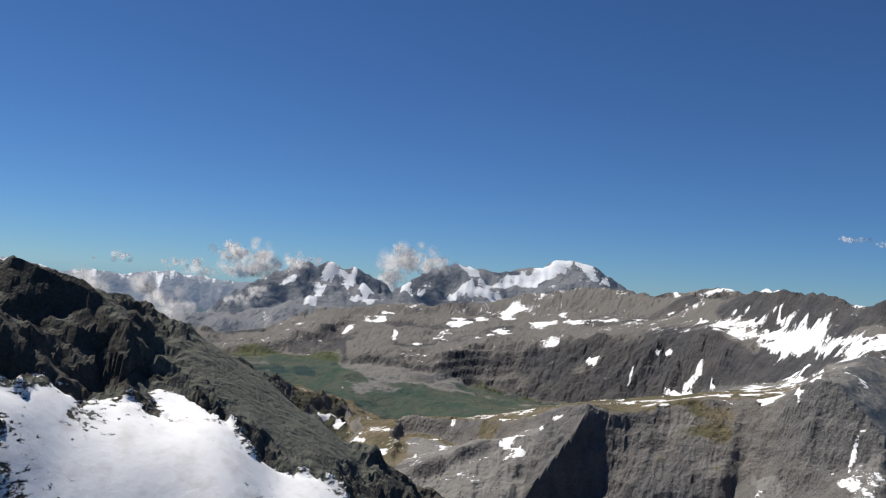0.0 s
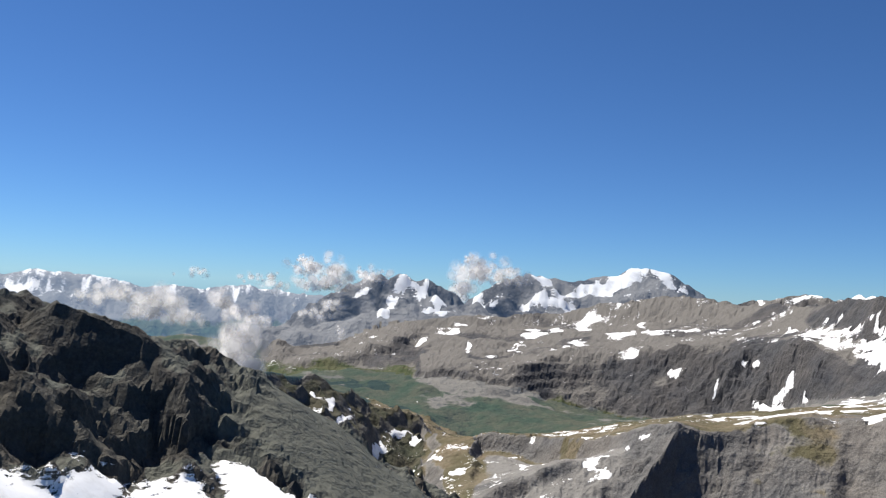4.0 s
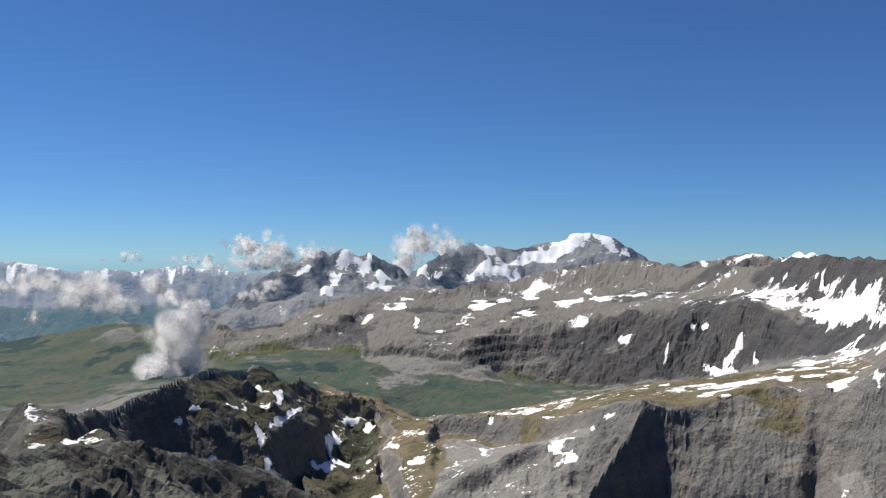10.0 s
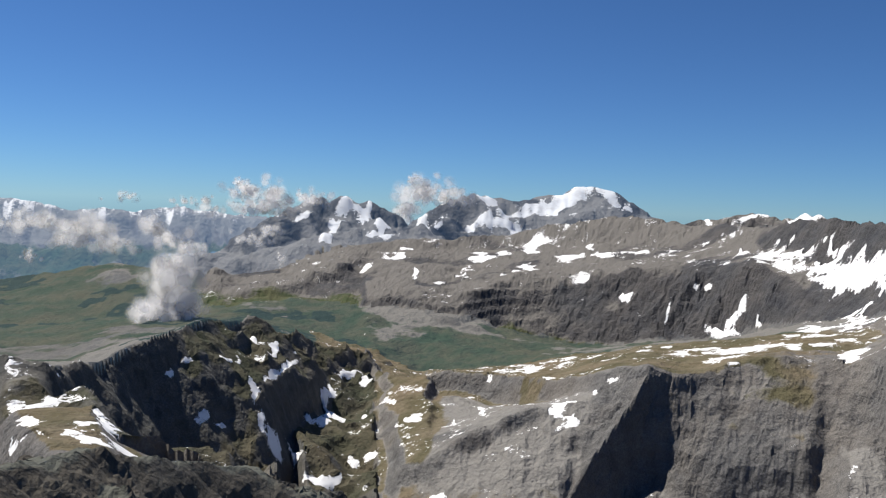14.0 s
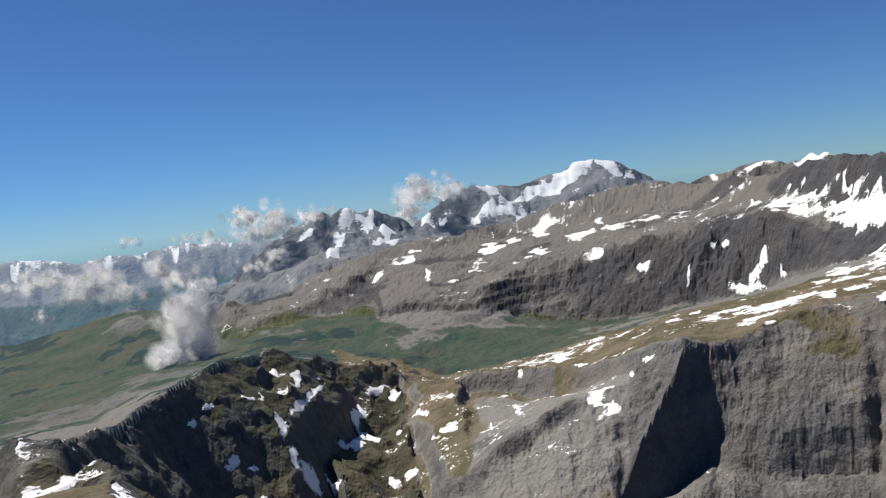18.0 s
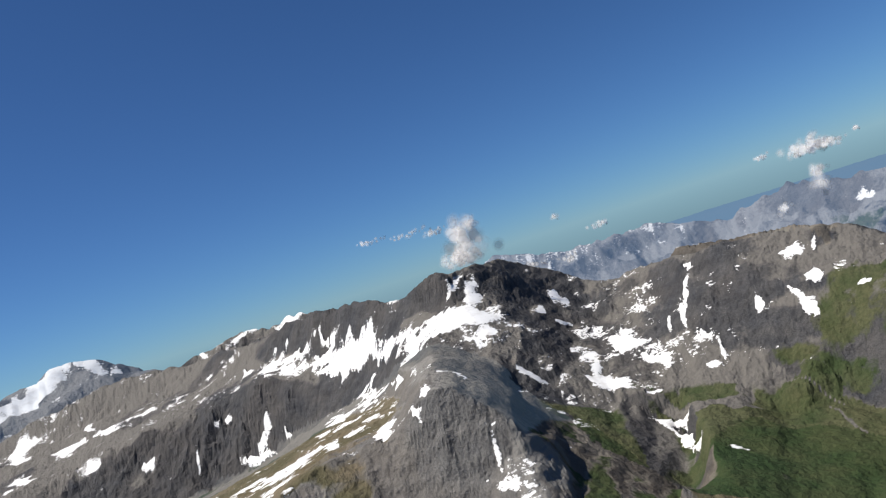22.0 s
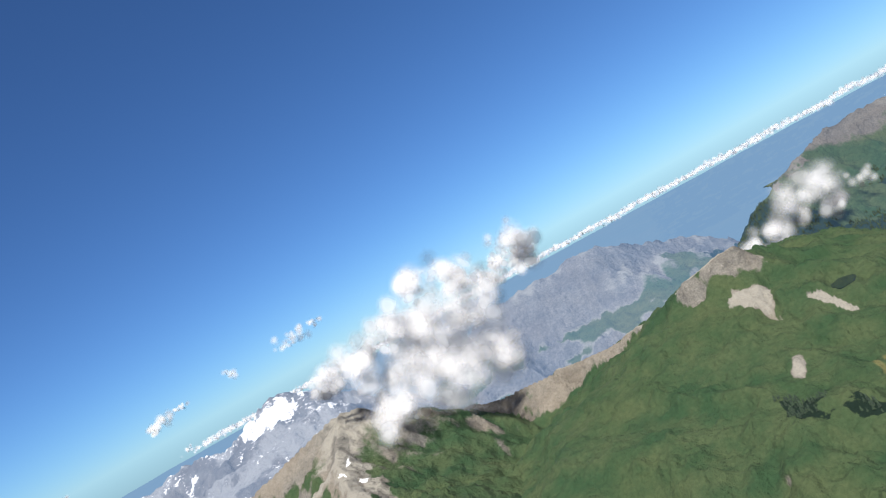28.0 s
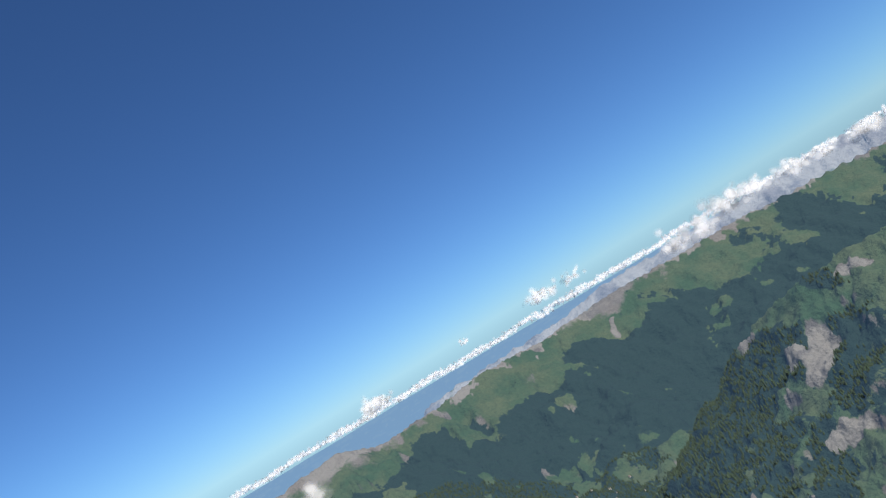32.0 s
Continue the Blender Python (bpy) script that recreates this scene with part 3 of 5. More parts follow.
# size of the relief and share of rock steps on each mountain
SIZE = {"near_rib": 0.3, "tipspur": 0.4, "maettlen": 0.8, "far_ne": 2.6, "hazeleft": 2.6, "todi": 2.6, "twin": 1.8, "farleft": 4.0, "glarnisch": 2.6, "hills_n": 2.0, "near": 0.3, "slab": 0.7, "gand": 1.3}
STEPS = {"near_rib": 0.25, "ruchi": 0.25, "bench": 0.45, "plateau": 0.25, "tipspur": 0.35, "knoll": 0.5, "knoll2": 0.3, "maettlen": 0.15, "near": 0.25, "slab": 0.5, "nose": 0.15, "haus": 0.2,
         "todi": 0.35, "twin": 0.3, "glarnisch": 0.35, "farleft": 0.15, "green": 0.12, "schabell": 0.12, "gand": 0.1, "surselva": 0.05, "plateau_e": 0.05, "east": 0.25}
RIBS = {"near_rib": 0.35, "near": 0.35, "maettlen": 0.8, "todi": 0.15, "twin": 0.9, "green": 0.4, "schabell": 0.5, "plateau_e": 0.2, "gand": 0.6, "east": 0.9, "surselva": 0.3, "slab": 0.3, "tipspur": 0.8, "knoll": 0.9, "bench": 0.9, "plateau": 1.25}


def beyond(d, table):
    """Drop at a distance from the crest; past the table's end the slope goes on."""
    ds, zs = zip(*table)
    return np.interp(d, ds, zs) + np.maximum(d - ds[-1], 0) * 0.75


for k, name in enumerate(RIDGES):
    pts = np.array(RIDGES[name], float)
    size = SIZE.get(name, 1.0)
    reach = 700.0 if size > 1.2 else 130 if name in ("near", "near_rib") else 430.0
    lo, hi = pts.min(0) - reach, pts.max(0) + reach
    box = (X > lo[0]) & (X < hi[0]) & (Y > lo[1]) & (Y < hi[1])
    if not box.any():
        continue
    px, py = X[box], Y[box]
    wv, ws = fbm(px, py, 70 * size, 4, 11), ridged(px, py, 26 * size, 5, 23)
    best = np.full(px.shape, -1e9)
    bestd, along = np.zeros(px.shape), np.zeros(px.shape)
    right, left = SLOPES[name]
    run = 0.0
    for a, b in zip(pts[:-1], pts[1:]):
        ab = b - a
        ll = ab[0] ** 2 + ab[1] ** 2 + 1e-9
        s = np.clip(((px - a[0]) * ab[0] + (py - a[1]) * ab[1]) / ll, 0, 1)
        dx, dy = px - (a[0] + s * ab[0]), py - (a[1] + s * ab[1])
        d = np.hypot(dx, dy)
        side = ab[0] * dy - ab[1] * dx
        dw = np.maximum(d * (1 + 0.18 * wv) - np.minimum(d * 0.3, 6 * size) * (ws - 0.35), 0)
        turn = 0.5 + 0.5 * side / (d * math.sqrt(ll) + 1e-6)
        drop = beyond(dw, right) * (1 - turn) + beyond(dw, left) * turn
        z = a[2] + s * ab[2] - drop
        m = z > best
        best[m] = z[m]
        bestd[m] = d[m]
        along[m] = (run + s * math.sqrt(ll))[m]
        run += math.sqrt(ll)
    flank = smooth(bestd, 0, 30 * size)
    # ribs and gullies down the fall line, a broken crest, steps of hard and soft beds
    rib = ridged(along + 9 * size * wv, bestd * 0.22, 24 * size, 5, 200 + k)
    best += RIBS.get(name, 1.0) * size * (rib - 0.42) * 11.5 * smooth(bestd, 1.5 * size, 26 * size) * (1 - 0.6 * smooth(bestd, 90 * size, 200 * size))
    best += size * (ridged(along, bestd, 15 * size, 4, 300 + k) - 0.36) * 3.2 * (1 - smooth(bestd, 4 * size, 24 * size)) * min(1.0, 1.4 * RIBS.get(name, 1.0))
    best += size * ((ws - 0.45) * 4.6 * flank + fbm(px, py, 13 * size, 5, 51 + k, 0.6) * (0.4 + 1.3 * flank))
    if name in ("near", "near_rib"):
        best += flank * (fbm(px, py, 9, 4, 905, 0.6) * 0.6 + (ridged(px + 3 * wv, py - 4 * wv, 4.2, 4, 911) - 0.4) * 0.8 + fbm(px, py, 2.2, 3, 917, 0.6) * 0.5)
    step = STEPS.get(name, 0.1)
    period = 12.0 * size
    u = (best + 11 * size * fbm(px, py, 110 * size, 4, 400)) / period
    f = u - np.floor(u)
    best += step * period * (smooth(f, 0.5, 0.92) - f) * smooth(bestd, 2 * size, 14 * size)
    u = (best + 6 * size * fbm(px, py, 60 * size, 4, 410)) / (period * 0.31)
    f = u - np.floor(u)
    best += step * 0.5 * period * 0.31 * (smooth(f, 0.4, 0.9) - f) * smooth(bestd, 2 * size, 14 * size)
    old = H[box]
    m = best > old
    old[m] = best[m]
    H[box] = old
    own = OWNER[box]
    own[m] = k
    OWNER[box] = own
    dep = DEPTH[box]
    dep[m] = bestd[m]
    DEPTH[box] = dep
OWNER[OWNER == NAMES.index("near_rib")] = NAMES.index("near")
ROCKY = np.where(OWNER < 0, 0.25, np.where(np.isin(OWNER, [NAMES.index(n) for n in ("green", "schabell", "gand", "plateau_e", "surselva", "slab")]), 0.35, 1.0))
H += np.where(sector > 0.5, 0.35, 1.0) * np.where(RR < 170, 0.45, np.where(RR > 1150, 1.8, 1.0)) * ROCKY * ridged(X / np.where(RR < 170, 0.35, np.where(RR > 1150, 2.2, 1.0)), Y / np.where(RR < 170, 0.35, np.where(RR > 1150, 2.2, 1.0)), 9, 3, 91) * 2.2

# a small tarn on the pasture
TARN = (-8.0, 412.0, 6.0)
pool = np.hypot(X - TARN[0], (Y - TARN[1]) / 2.2)
TARN_Z = float(H.ravel()[int(np.argmin(pool))])
H += (TARN_Z - 0.3 - H) * (1 - smooth(pool, TARN[2] * 0.9, TARN[2] * 1.6))

# slope of the land and what grows or lies on it
gr = np.gradient(H, axis=1) / np.gradient(RR, axis=1)
ga = np.gradient(H, axis=0) / (np.gradient(AA, axis=0) * RR)
STEEP = np.hypot(gr, ga)
patchy = fbm(X, Y, 60, 6, 71, 0.6)
GRASS_TOP = {"near_rib": 0, "near": 0, "ruchi": 180, "bench": 163, "plateau": 246, "tipspur": 168, "knoll": 250, "knoll2": 205, "slab": 275, "maettlen": 222,
             "green": 262, "schabell": 260, "plateau_e": 300, "gand": 262, "east": 260, "surselva": 198, "basin": 180, "kspur": 248, "hills_n": 200, "todi": 160, "twin": 170,
             "glarnisch": 140, "farleft": 140, "hazeleft": 225, "far_ne": 215, "snowback": 0, "nose": 215, "haus": 190}
GT = np.where(Y > 60, 215.0, np.where(RR > 1000, 190.0, 158.0))
for k, name in enumerate(NAMES):
    GT[OWNER == k] = GRASS_TOP[name]
for turn in range(25):
    GT[1:-1] = (GT[:-2] + GT[1:-1] + GT[2:]) / 3
    GT[:, 1:-1] = (GT[:, :-2] + GT[:, 1:-1] + GT[:, 2:]) / 3
SOFT = np.isin(OWNER, [NAMES.index(n) for n in ("green", "schabell", "gand", "plateau_e", "surselva", "east", "kspur", "maettlen")])
LEAN = STEEP.copy()
for turn in range(4):
    LEAN[1:-1] = (LEAN[:-2] + 2 * LEAN[1:-1] + LEAN[2:]) / 4
    LEAN[:, 1:-1] = (LEAN[:, :-2] + 2 * LEAN[:, 1:-1] + LEAN[:, 2:]) / 4
GRASS = smooth(GT + np.where(np.isin(OWNER, [NAMES.index("basin"), NAMES.index("surselva")]), 36, 22) * patchy - H, -14, 14) * (1 - np.where(SOFT, smooth(LEAN, 1.1, 1.6), smooth(LEAN, np.where(OWNER == NAMES.index("knoll"), 0.8, 0.5), np.where(OWNER == NAMES.index("knoll"), 1.3, 0.85))))
for name, reach in (("green", 18.0), ("schabell", 12.0), ("kspur", 22.0), ("gand", 7.0)):
    bare = OWNER == NAMES.index(name)
    GRASS[bare] *= smooth(DEPTH[bare] + 16 * fbm(X[bare], Y[bare], 18, 4, 75, 0.65), 0.35 * reach, reach)
SCREE = (1 - smooth(LEAN, 0.55, 0.95)) * smooth(patchy, -0.9, 0.1)
north_side = smooth(Y, 150, 300)
TREELINE = np.where(np.isin(OWNER, [NAMES.index(n) for n in ("gand", "east")]), 226.0, 168.0)
WOOD = smooth(fbm(X, Y, 70, 5, 77) * 34 + TREELINE - H, -10, 10) * north_side * smooth(X, -160, 60) * smooth(H, 106, 116)
WOOD = np.maximum(WOOD, np.where(OWNER == NAMES.index("surselva"), smooth(fbm(X, Y, 120, 5, 73, 0.6), 0.05, 0.3), 0))
WOOD *= 1 - smooth(fbm(X, Y, 40, 5, 79, 0.6), 0.3, 0.42)

# meadows, pale scars and woods with a shape of their own, as the snow below
MEADOWS0 = (
    (-691.8, -418.1, -12.9, 23.7, 41.9, 25.5),
    (-714.2, -454.9, -16.5, 22.7, 22.2, 14.3),
    (-753.8, -618.6, -62.7, 18.5, 28.7, 25.7),
    (-720.8, -529.9, -13.6, 34.6, 15.8, 11.8),
    (-816.9, -635.9, -1.2, 33.7, 10.4, 8.3),
    (-731.5, -675.7, -15, 11.9, 28.2, 26.5),
    (-468.4, -223.3, 12.8, 20.4, 17.3, 8),
    (-731.5, -305, -1.4, 5, 28.8, 11.6),
    (-550.2, 104.5, 29.1, 19.4, 5.2, -3.9),
    (-462.4, 124.1, 28.8, 21.6, 20, -10.8),
    (-460.1, 97.1, 23.1, 25.4, 12.4, -6.9),
    (-487.9, 174.5, 19, 8.6, 8.6, -5.6),
    (-517, 190.1, 14, 9.4, 4.3, -4.4),
    (-494, 194.2, 18.9, 8.5, 7.4, -7.1),
    (-453.8, 28.8, -12.4, 6.7, 40.3, -10.1),
    (-478.0, 232.0, 48.0, 10.0, 14.0, -34.0),
)
SCARS0 = (
    (294.5, 275.8, 3.2, -8.2, -19.7, -8.3),
    (295.7, 291.8, -4.5, -8.9, -6.6, 0.1),
    (255, 243, 3, -9.2, -6.4, -2.8),
    (333.5, 338.4, -9, -14.4, -7.5, 0),
    (246.8, 250.4, 1, -4.9, -6.1, 1.2),
    (567.8, 692.5, 1.8, -4.6, -20.8, -11.3),
    (344.3, 258.6, 4.3, -11.1, -3.2, -1.2),
    (-269.4, 344.3, 10.1, -4.1, 11.6, -32.2),
    (-290, 389.9, 7.2, -0.7, 1.6, -11),
    (-259.9, 319, 7.7, -4.6, 0.2, -5.3),
    (-268.1, 363, 7.4, 2.2, 6.1, -18.6),
    (-295.4, 404.9, 10.2, 9, 4.4, -8.4),
    (-334.6, 405.2, 26.3, 2.1, 4.8, -7.7),
    (-382.7, 398.3, 17.3, 11.7, 10.7, -14.6),
    (-328.2, 320.3, 12, 0.4, -0.9, -1.8),
)
SCARS1 = (
    (-569.5, 408.6, 8.3, 10.2, 2.3, -2.3),
    (-522.8, 448.6, 23.4, 14.1, 2.5, -3.0),
    (-488.0, 458.9, 22.1, 8.1, 1.6, -2.3),
    (160.3, 602.2, -6.6, 2.5, -3.5, -4),
    (159.3, 403.4, 5.9, -14.6, -12.8, -15.8),
    (141.6, 416.2, 2.5, -13.3, -10.2, -13.8),
    (167.5, 431.4, 5.5, -16.1, -11.5, -17.8),
    (-18.2, 394.5, 3.7, -15.3, -1.7, -1.6),
    (53.5, 362.4, 10.9, -13, -0.8, -1.6),
    (-50.4, 429.9, 10.7, 1.4, -0.9, -4.7),
    (-50.3, 353.1, 4.4, -2.9, -3.9, -9.3),
    (-48.9, 422.4, 12, -3.5, -1.9, -12.5),
    (-19.4, 395.2, 5.6, -15.1, -2.1, -2.6),
    (160.4, 601.6, -6.7, 2.5, 4.9, 7.8),
)
SCARS2 = (
    (-506.8, 146.5, 11.5, 12.9, 15.1, -8.7),
    (-544.5, 107.9, 27.3, 16.9, 3.1, -2.9),
    (-483.5, 41.2, -23.1, 13.1, 38.7, -6.6),
    (-421.4, 8.2, 3.7, -10.5, 27.7, -2.9),
    (-500.1, 177.5, 29.2, 6.2, 0.1, -0.7),
    (-460.6, 173.5, 26, -1.5, 0.9, -1.2),
    (-521.3, 175.8, 10.6, 0.5, -0.1, -1.1),
)
SCARS = SCARS0 + SCARS1 + SCARS2
WOODS0 = (
    (24.4, 296, 9, -4.2, -3.7, -5.9),
    (7.7, 295.8, 11.3, 1.3, -1.1, -4.7),
    (-22.2, 298.5, 8.9, -4.8, -2.1, -3.3),
    (-41, 305.2, 9.6, -4.6, -1.7, -3.3),
    (53.5, 324.1, 6.2, -5.7, -4, -5.6),
    (48.5, 336.2, 1.8, -8.8, -2.8, -3.8),
    (41.1, 300.9, 4.7, -3.1, -7.6, -9),
    (2.6, 289.1, 10.1, -4.4, -4.5, -5.7),
    (-57.1, 326.4, 11.8, -13.6, -3.5, -11.5),
    (102, 339.4, 5.8, -27.8, -9.6, -11.3),
    (62.6, 327.5, 6, -18.9, -5.3, -5.4),
    (112.4, 318.4, 10.5, -6.7, -9.7, -9.8),
    (28.2, 307.6, 9.7, -10.1, -4.1, -4.3),
    (60.6, 288.8, 14.1, -11.6, -8.1, -9.9),
    (91.8, 292.3, 5.1, -10.8, -12.5, -13.6),
)
WOODS1 = (
    (154.3, 459.5, 7.2, -49.7, -3.1, -3.8),
    (171.2, 368, 6.7, -7.2, -8.8, -10),
    (130.3, 371.6, 7.3, -19.3, -3.3, -3.5),
    (158.5, 397.6, 6.4, -30.9, -10.8, -13.4),
    (310.1, 547.8, 50.3, -0.6, -17.4, -26.5),
    (419.3, 545.3, 74.2, 3.9, -19.9, -21.3),
    (354.5, 612.3, 40.3, -4.1, -8.2, -13.2),
    (257, 368.6, -5.8, -29.2, 46.5, 33.3),
    (405.1, 559.1, 12.6, -35.6, -29.5, -19),
    (507.5, 568.2, -96.7, -17.7, 28, 25.9),
    (523.2, 642.8, 48.4, -0.5, -10.6, -13),
    (245.4, 276.2, -6.6, -28.6, -26.2, -8.8),
    (315, 330.4, -15.2, -34.2, -25, -7.8),
    (243.5, 248.5, 1, -13.1, -19.9, -3.5),
    (596.4, 642.6, 39.1, -14.9, -13.7, -14.3),
)
WOODS2 = (
    (337.1, 275.1, -2.4, -16.8, -6.7, -0.5),
    (360.1, 634.9, 32.6, -9.5, -8.1, -11.6),
    (396.9, 602.2, 28.3, -14.8, -22.8, -28.6),
)
WOODS = WOODS0 + WOODS1 + WOODS2
FRAY_X = 0.6 * fbm(X, Y, 34, 5, 621, 0.6)
FRAY_Y = 0.6 * fbm(X, Y, 34, 5, 627, 0.6)


def laid(field, group, strength=1.0):
    for sx, sy, ux, uy, vx, vy in group:
        det = ux * vy - uy * vx
        if abs(det) < 0.2:
            continue
        reach = 2.0 * max(abs(ux) + abs(vx), abs(uy) + abs(vy))
        box = (abs(X - sx) < reach) & (abs(Y - sy) < reach)
        dx, dy = X[box] - sx, Y[box] - sy
        thin = 1.8 * min(math.hypot(ux, uy), math.hypot(vx, vy))
        dx, dy = dx + FRAY_X[box] * thin, dy + FRAY_Y[box] * thin
        q = ((dx * vy - dy * vx) / det) ** 2 + ((dy * ux - dx * uy) / det) ** 2
        field[box] = np.maximum(field[box], strength * np.clip(1.15 - q + 0.5 * patchy[box], 0, 1))


# mown strips on the hay meadows
HAY_X, HAY_Y, HAY_WIDE, HAY_LONG, HAY_TURN = -13.0, 321.0, 25.0, 14.0, radians(90)
hx = (X - HAY_X) * math.cos(HAY_TURN) + (Y - HAY_Y) * math.sin(HAY_TURN)
hy = (Y - HAY_Y) * math.cos(HAY_TURN) - (X - HAY_X) * math.sin(HAY_TURN)
HAY = smooth(1.0 - (hx / HAY_WIDE) ** 4 - (hy / HAY_LONG) ** 4 + 0.3 * patchy, 0.0, 0.3) * smooth(np.sin(hy * 1.3 + 0.8 * patchy), -0.2, 0.3)
laid(GRASS, MEADOWS0)
# loose grey-green scree below the near crest
NEAR_SCREE = ((-92.0, -74.0, -24.0, -9.0, 3.0, -8.0), (-76.0, -64.0, -12.0, -6.0, 2.0, -5.0), (-60.0, -44.0, -10.0, -6.0, 4.0, -8.0))
laid(SCREE, NEAR_SCREE)
LOOSE = np.zeros(X.shape)
laid(LOOSE, NEAR_SCREE)
laid(SCREE, SCARS)
BARE = np.zeros(X.shape)
laid(BARE, SCARS)
GRASS *= 1 - smooth(BARE, 0.1, 0.6)
laid(WOOD, WOODS)
WOOD *= 1 - smooth(1.3 - (hx / HAY_WIDE) ** 2 - (hy / HAY_LONG) ** 2, 0.0, 0.2)
WOOD *= 1 - smooth(BARE, 0.1, 0.6)

# snow lying on the land: ellipses of (east, north, first half axis x y, second half axis x y)
SNOW = []
SNOW.append((
    (-1053.3, -439, 5.1, 19.6, 24.7, 10.2),
    (-932.7, -373.7, -14.5, 1.7, 11.9, 8.9),
    (-1050.8, -386.2, 2.4, 14.6, 24, 8.6),
    (-1068.1, -349.5, 4.9, 16.4, 22.1, 7),
    (-971.9, -463.2, 4.1, 12.9, 26.1, 12.4),
    (-921.9, -469.9, -1.8, 5.3, 8.5, 4.4),
    (-1086.8, -595.5, 10.8, 22.9, 39.7, 21.8),
    (-1106.9, -564.7, 1.8, 10.3, 19, 9.7),
    (-1133.7, -529.5, 4.3, 18.4, 48, 22.3),
    (-1126.7, -431.1, 3.5, 8, 31.5, 12),
    (-1032.1, -705.8, -2.2, 26.9, 27.4, 18.9),
    (-952.3, -695, -1.2, 8.9, 19.9, 14.6),
    (-922.2, -598, -2.3, 2.1, 35.6, 23.2),
    (-884.8, -540.2, -8.1, 4.8, 11.9, 7.3),
    (-1089.4, -726.1, -4.7, 5.4, 7.8, 5.3),
))
SNOW.append((
    (-960.2, -718.7, -6.6, 3.1, 6.2, 4.7),
    (-969.6, -550, 10.9, 10, 50.4, 23.4),
))
SNOW.append((
    (-903.1, -307.2, 1.3, 9.3, 5.7, 2.1),
    (-907.1, -232.5, -0.4, 4.6, 3.2, 1),
    (-902.4, -217.4, 1, 4.8, 3.8, 1),
    (-862.5, -174.7, 4.4, 3.7, 4.4, -3.8),
    (-857.1, -183.4, 3.4, 5.4, 5.9, 1.5),
    (-850.4, -191.8, 14, 20.7, 4.8, 1.1),
    (-822, -151.8, 9, 7.3, 4.6, 0.9),
    (-884.1, -254.1, -0.4, 1.6, 14.4, 0.5),
))
SNOW.append((
    (-655.7, 11.9, 14.1, 36.2, 17, -1.9),
    (-692.2, -23.2, 50.4, 30.7, 9.9, 0),
    (-775.9, -64.4, 53.1, 31.4, 6.9, 0.7),
    (-801.8, -88, 35.9, 28, 7.7, 0.7),
    (-850.3, -112.5, 23.6, 20.8, 6.5, 0.5),
    (-632, 30.3, 0.9, 11.5, 14.2, -4.2),
    (-692.5, 23.2, 0.8, 3.3, 12, -11.4),
    (-683, 32.7, -0.2, 6.7, 15.4, -4.7),
    (-924.7, -158.4, 15.3, 16.8, 15.5, 2.4),
    (-901.2, -130.4, 18.7, 13.5, 8.2, 1),
    (-778.5, -75.7, 32.8, 23.8, 8, 1.1),
    (-723, -45.5, 39.3, 18.9, 6.9, 0.6),
    (-571.8, -27.2, 21.4, 2.4, 7.2, -0.5),
))
SNOW.append((
    (-558.7, -158.8, 0.5, 7.9, 24.1, 6.1),
    (-586.5, -151.1, 2.5, 11.4, 14.1, 3.2),
    (-546.8, -125.4, 21.4, 15.4, 26.7, 5.1),
    (-552.8, -113.6, 15.1, 12.1, 21.7, 3.7),
    (-559.3, -101.9, 8.5, 9, 21.7, 3.1),
    (-532.9, -86.3, 5.4, 8, 21.3, 2.5),
    (-490.1, -120.4, 14.2, 8.7, 12.3, 2.5),
    (-618, -182, 3.4, 6.6, 5.2, 1.4),
    (-621.2, -83.2, 5.7, 8.9, 8.2, 0.8),
    (-668.3, -73.5, 19.9, 10.5, 22.6, 1.7),
    (-564.3, -57, 10.5, 7.8, 12.9, 0.7),
    (-546.2, -73.1, -1.5, 4.2, 9.9, 0.9),
    (-488.4, -52.7, 5.4, 5.3, 7.4, 0.4),
    (-646.8, -103.5, 0.3, 5.2, 16.1, 2),
    (-715.2, -73.2, 26.7, 9.2, 7.1, 0.6),
))
SNOW.append((
    (-584.7, -188.5, -3.1, 4.6, 23.6, 6.9),
))
SNOW.append((
    (-463.6, -26.2, 5.7, 2, 9.9, -1.1),
    (-457.7, -36.4, 12.2, 2.7, 3, -0.5),
    (-487.3, -53.4, 1.1, 4.6, 25, 1.7),
    (-578.6, -65.4, -2.2, 4.7, 15.7, 1.3),
    (-710.2, -74.1, 28.8, 10.4, 26.4, 1.9),
    (-615.4, -43.6, 15.1, 4.8, 8.2, 0.2),
    (-674.8, -64.6, 24.5, 7.2, 22.9, 1.2),
    (-700.9, -93.8, 3.9, 8.9, 18.9, 2.1),
    (-902.2, -307.2, 4.8, 8.9, 3.5, -0),
    (-413.8, -6.8, 1.2, 1.6, 8, -1.9),
    (-399.9, -8.3, 5.1, 3.7, 3.2, -1.6),
    (-579.3, 42.6, 2.7, 7.6, 3, -1.2),
    (-489.6, -10.4, 11.9, 3.4, 9.2, -1),
    (-453.6, -35.2, 6.2, 3.3, 2.7, 0.1),
    (-463.6, -25.4, 3.7, 2, 9.3, -0.9),
))
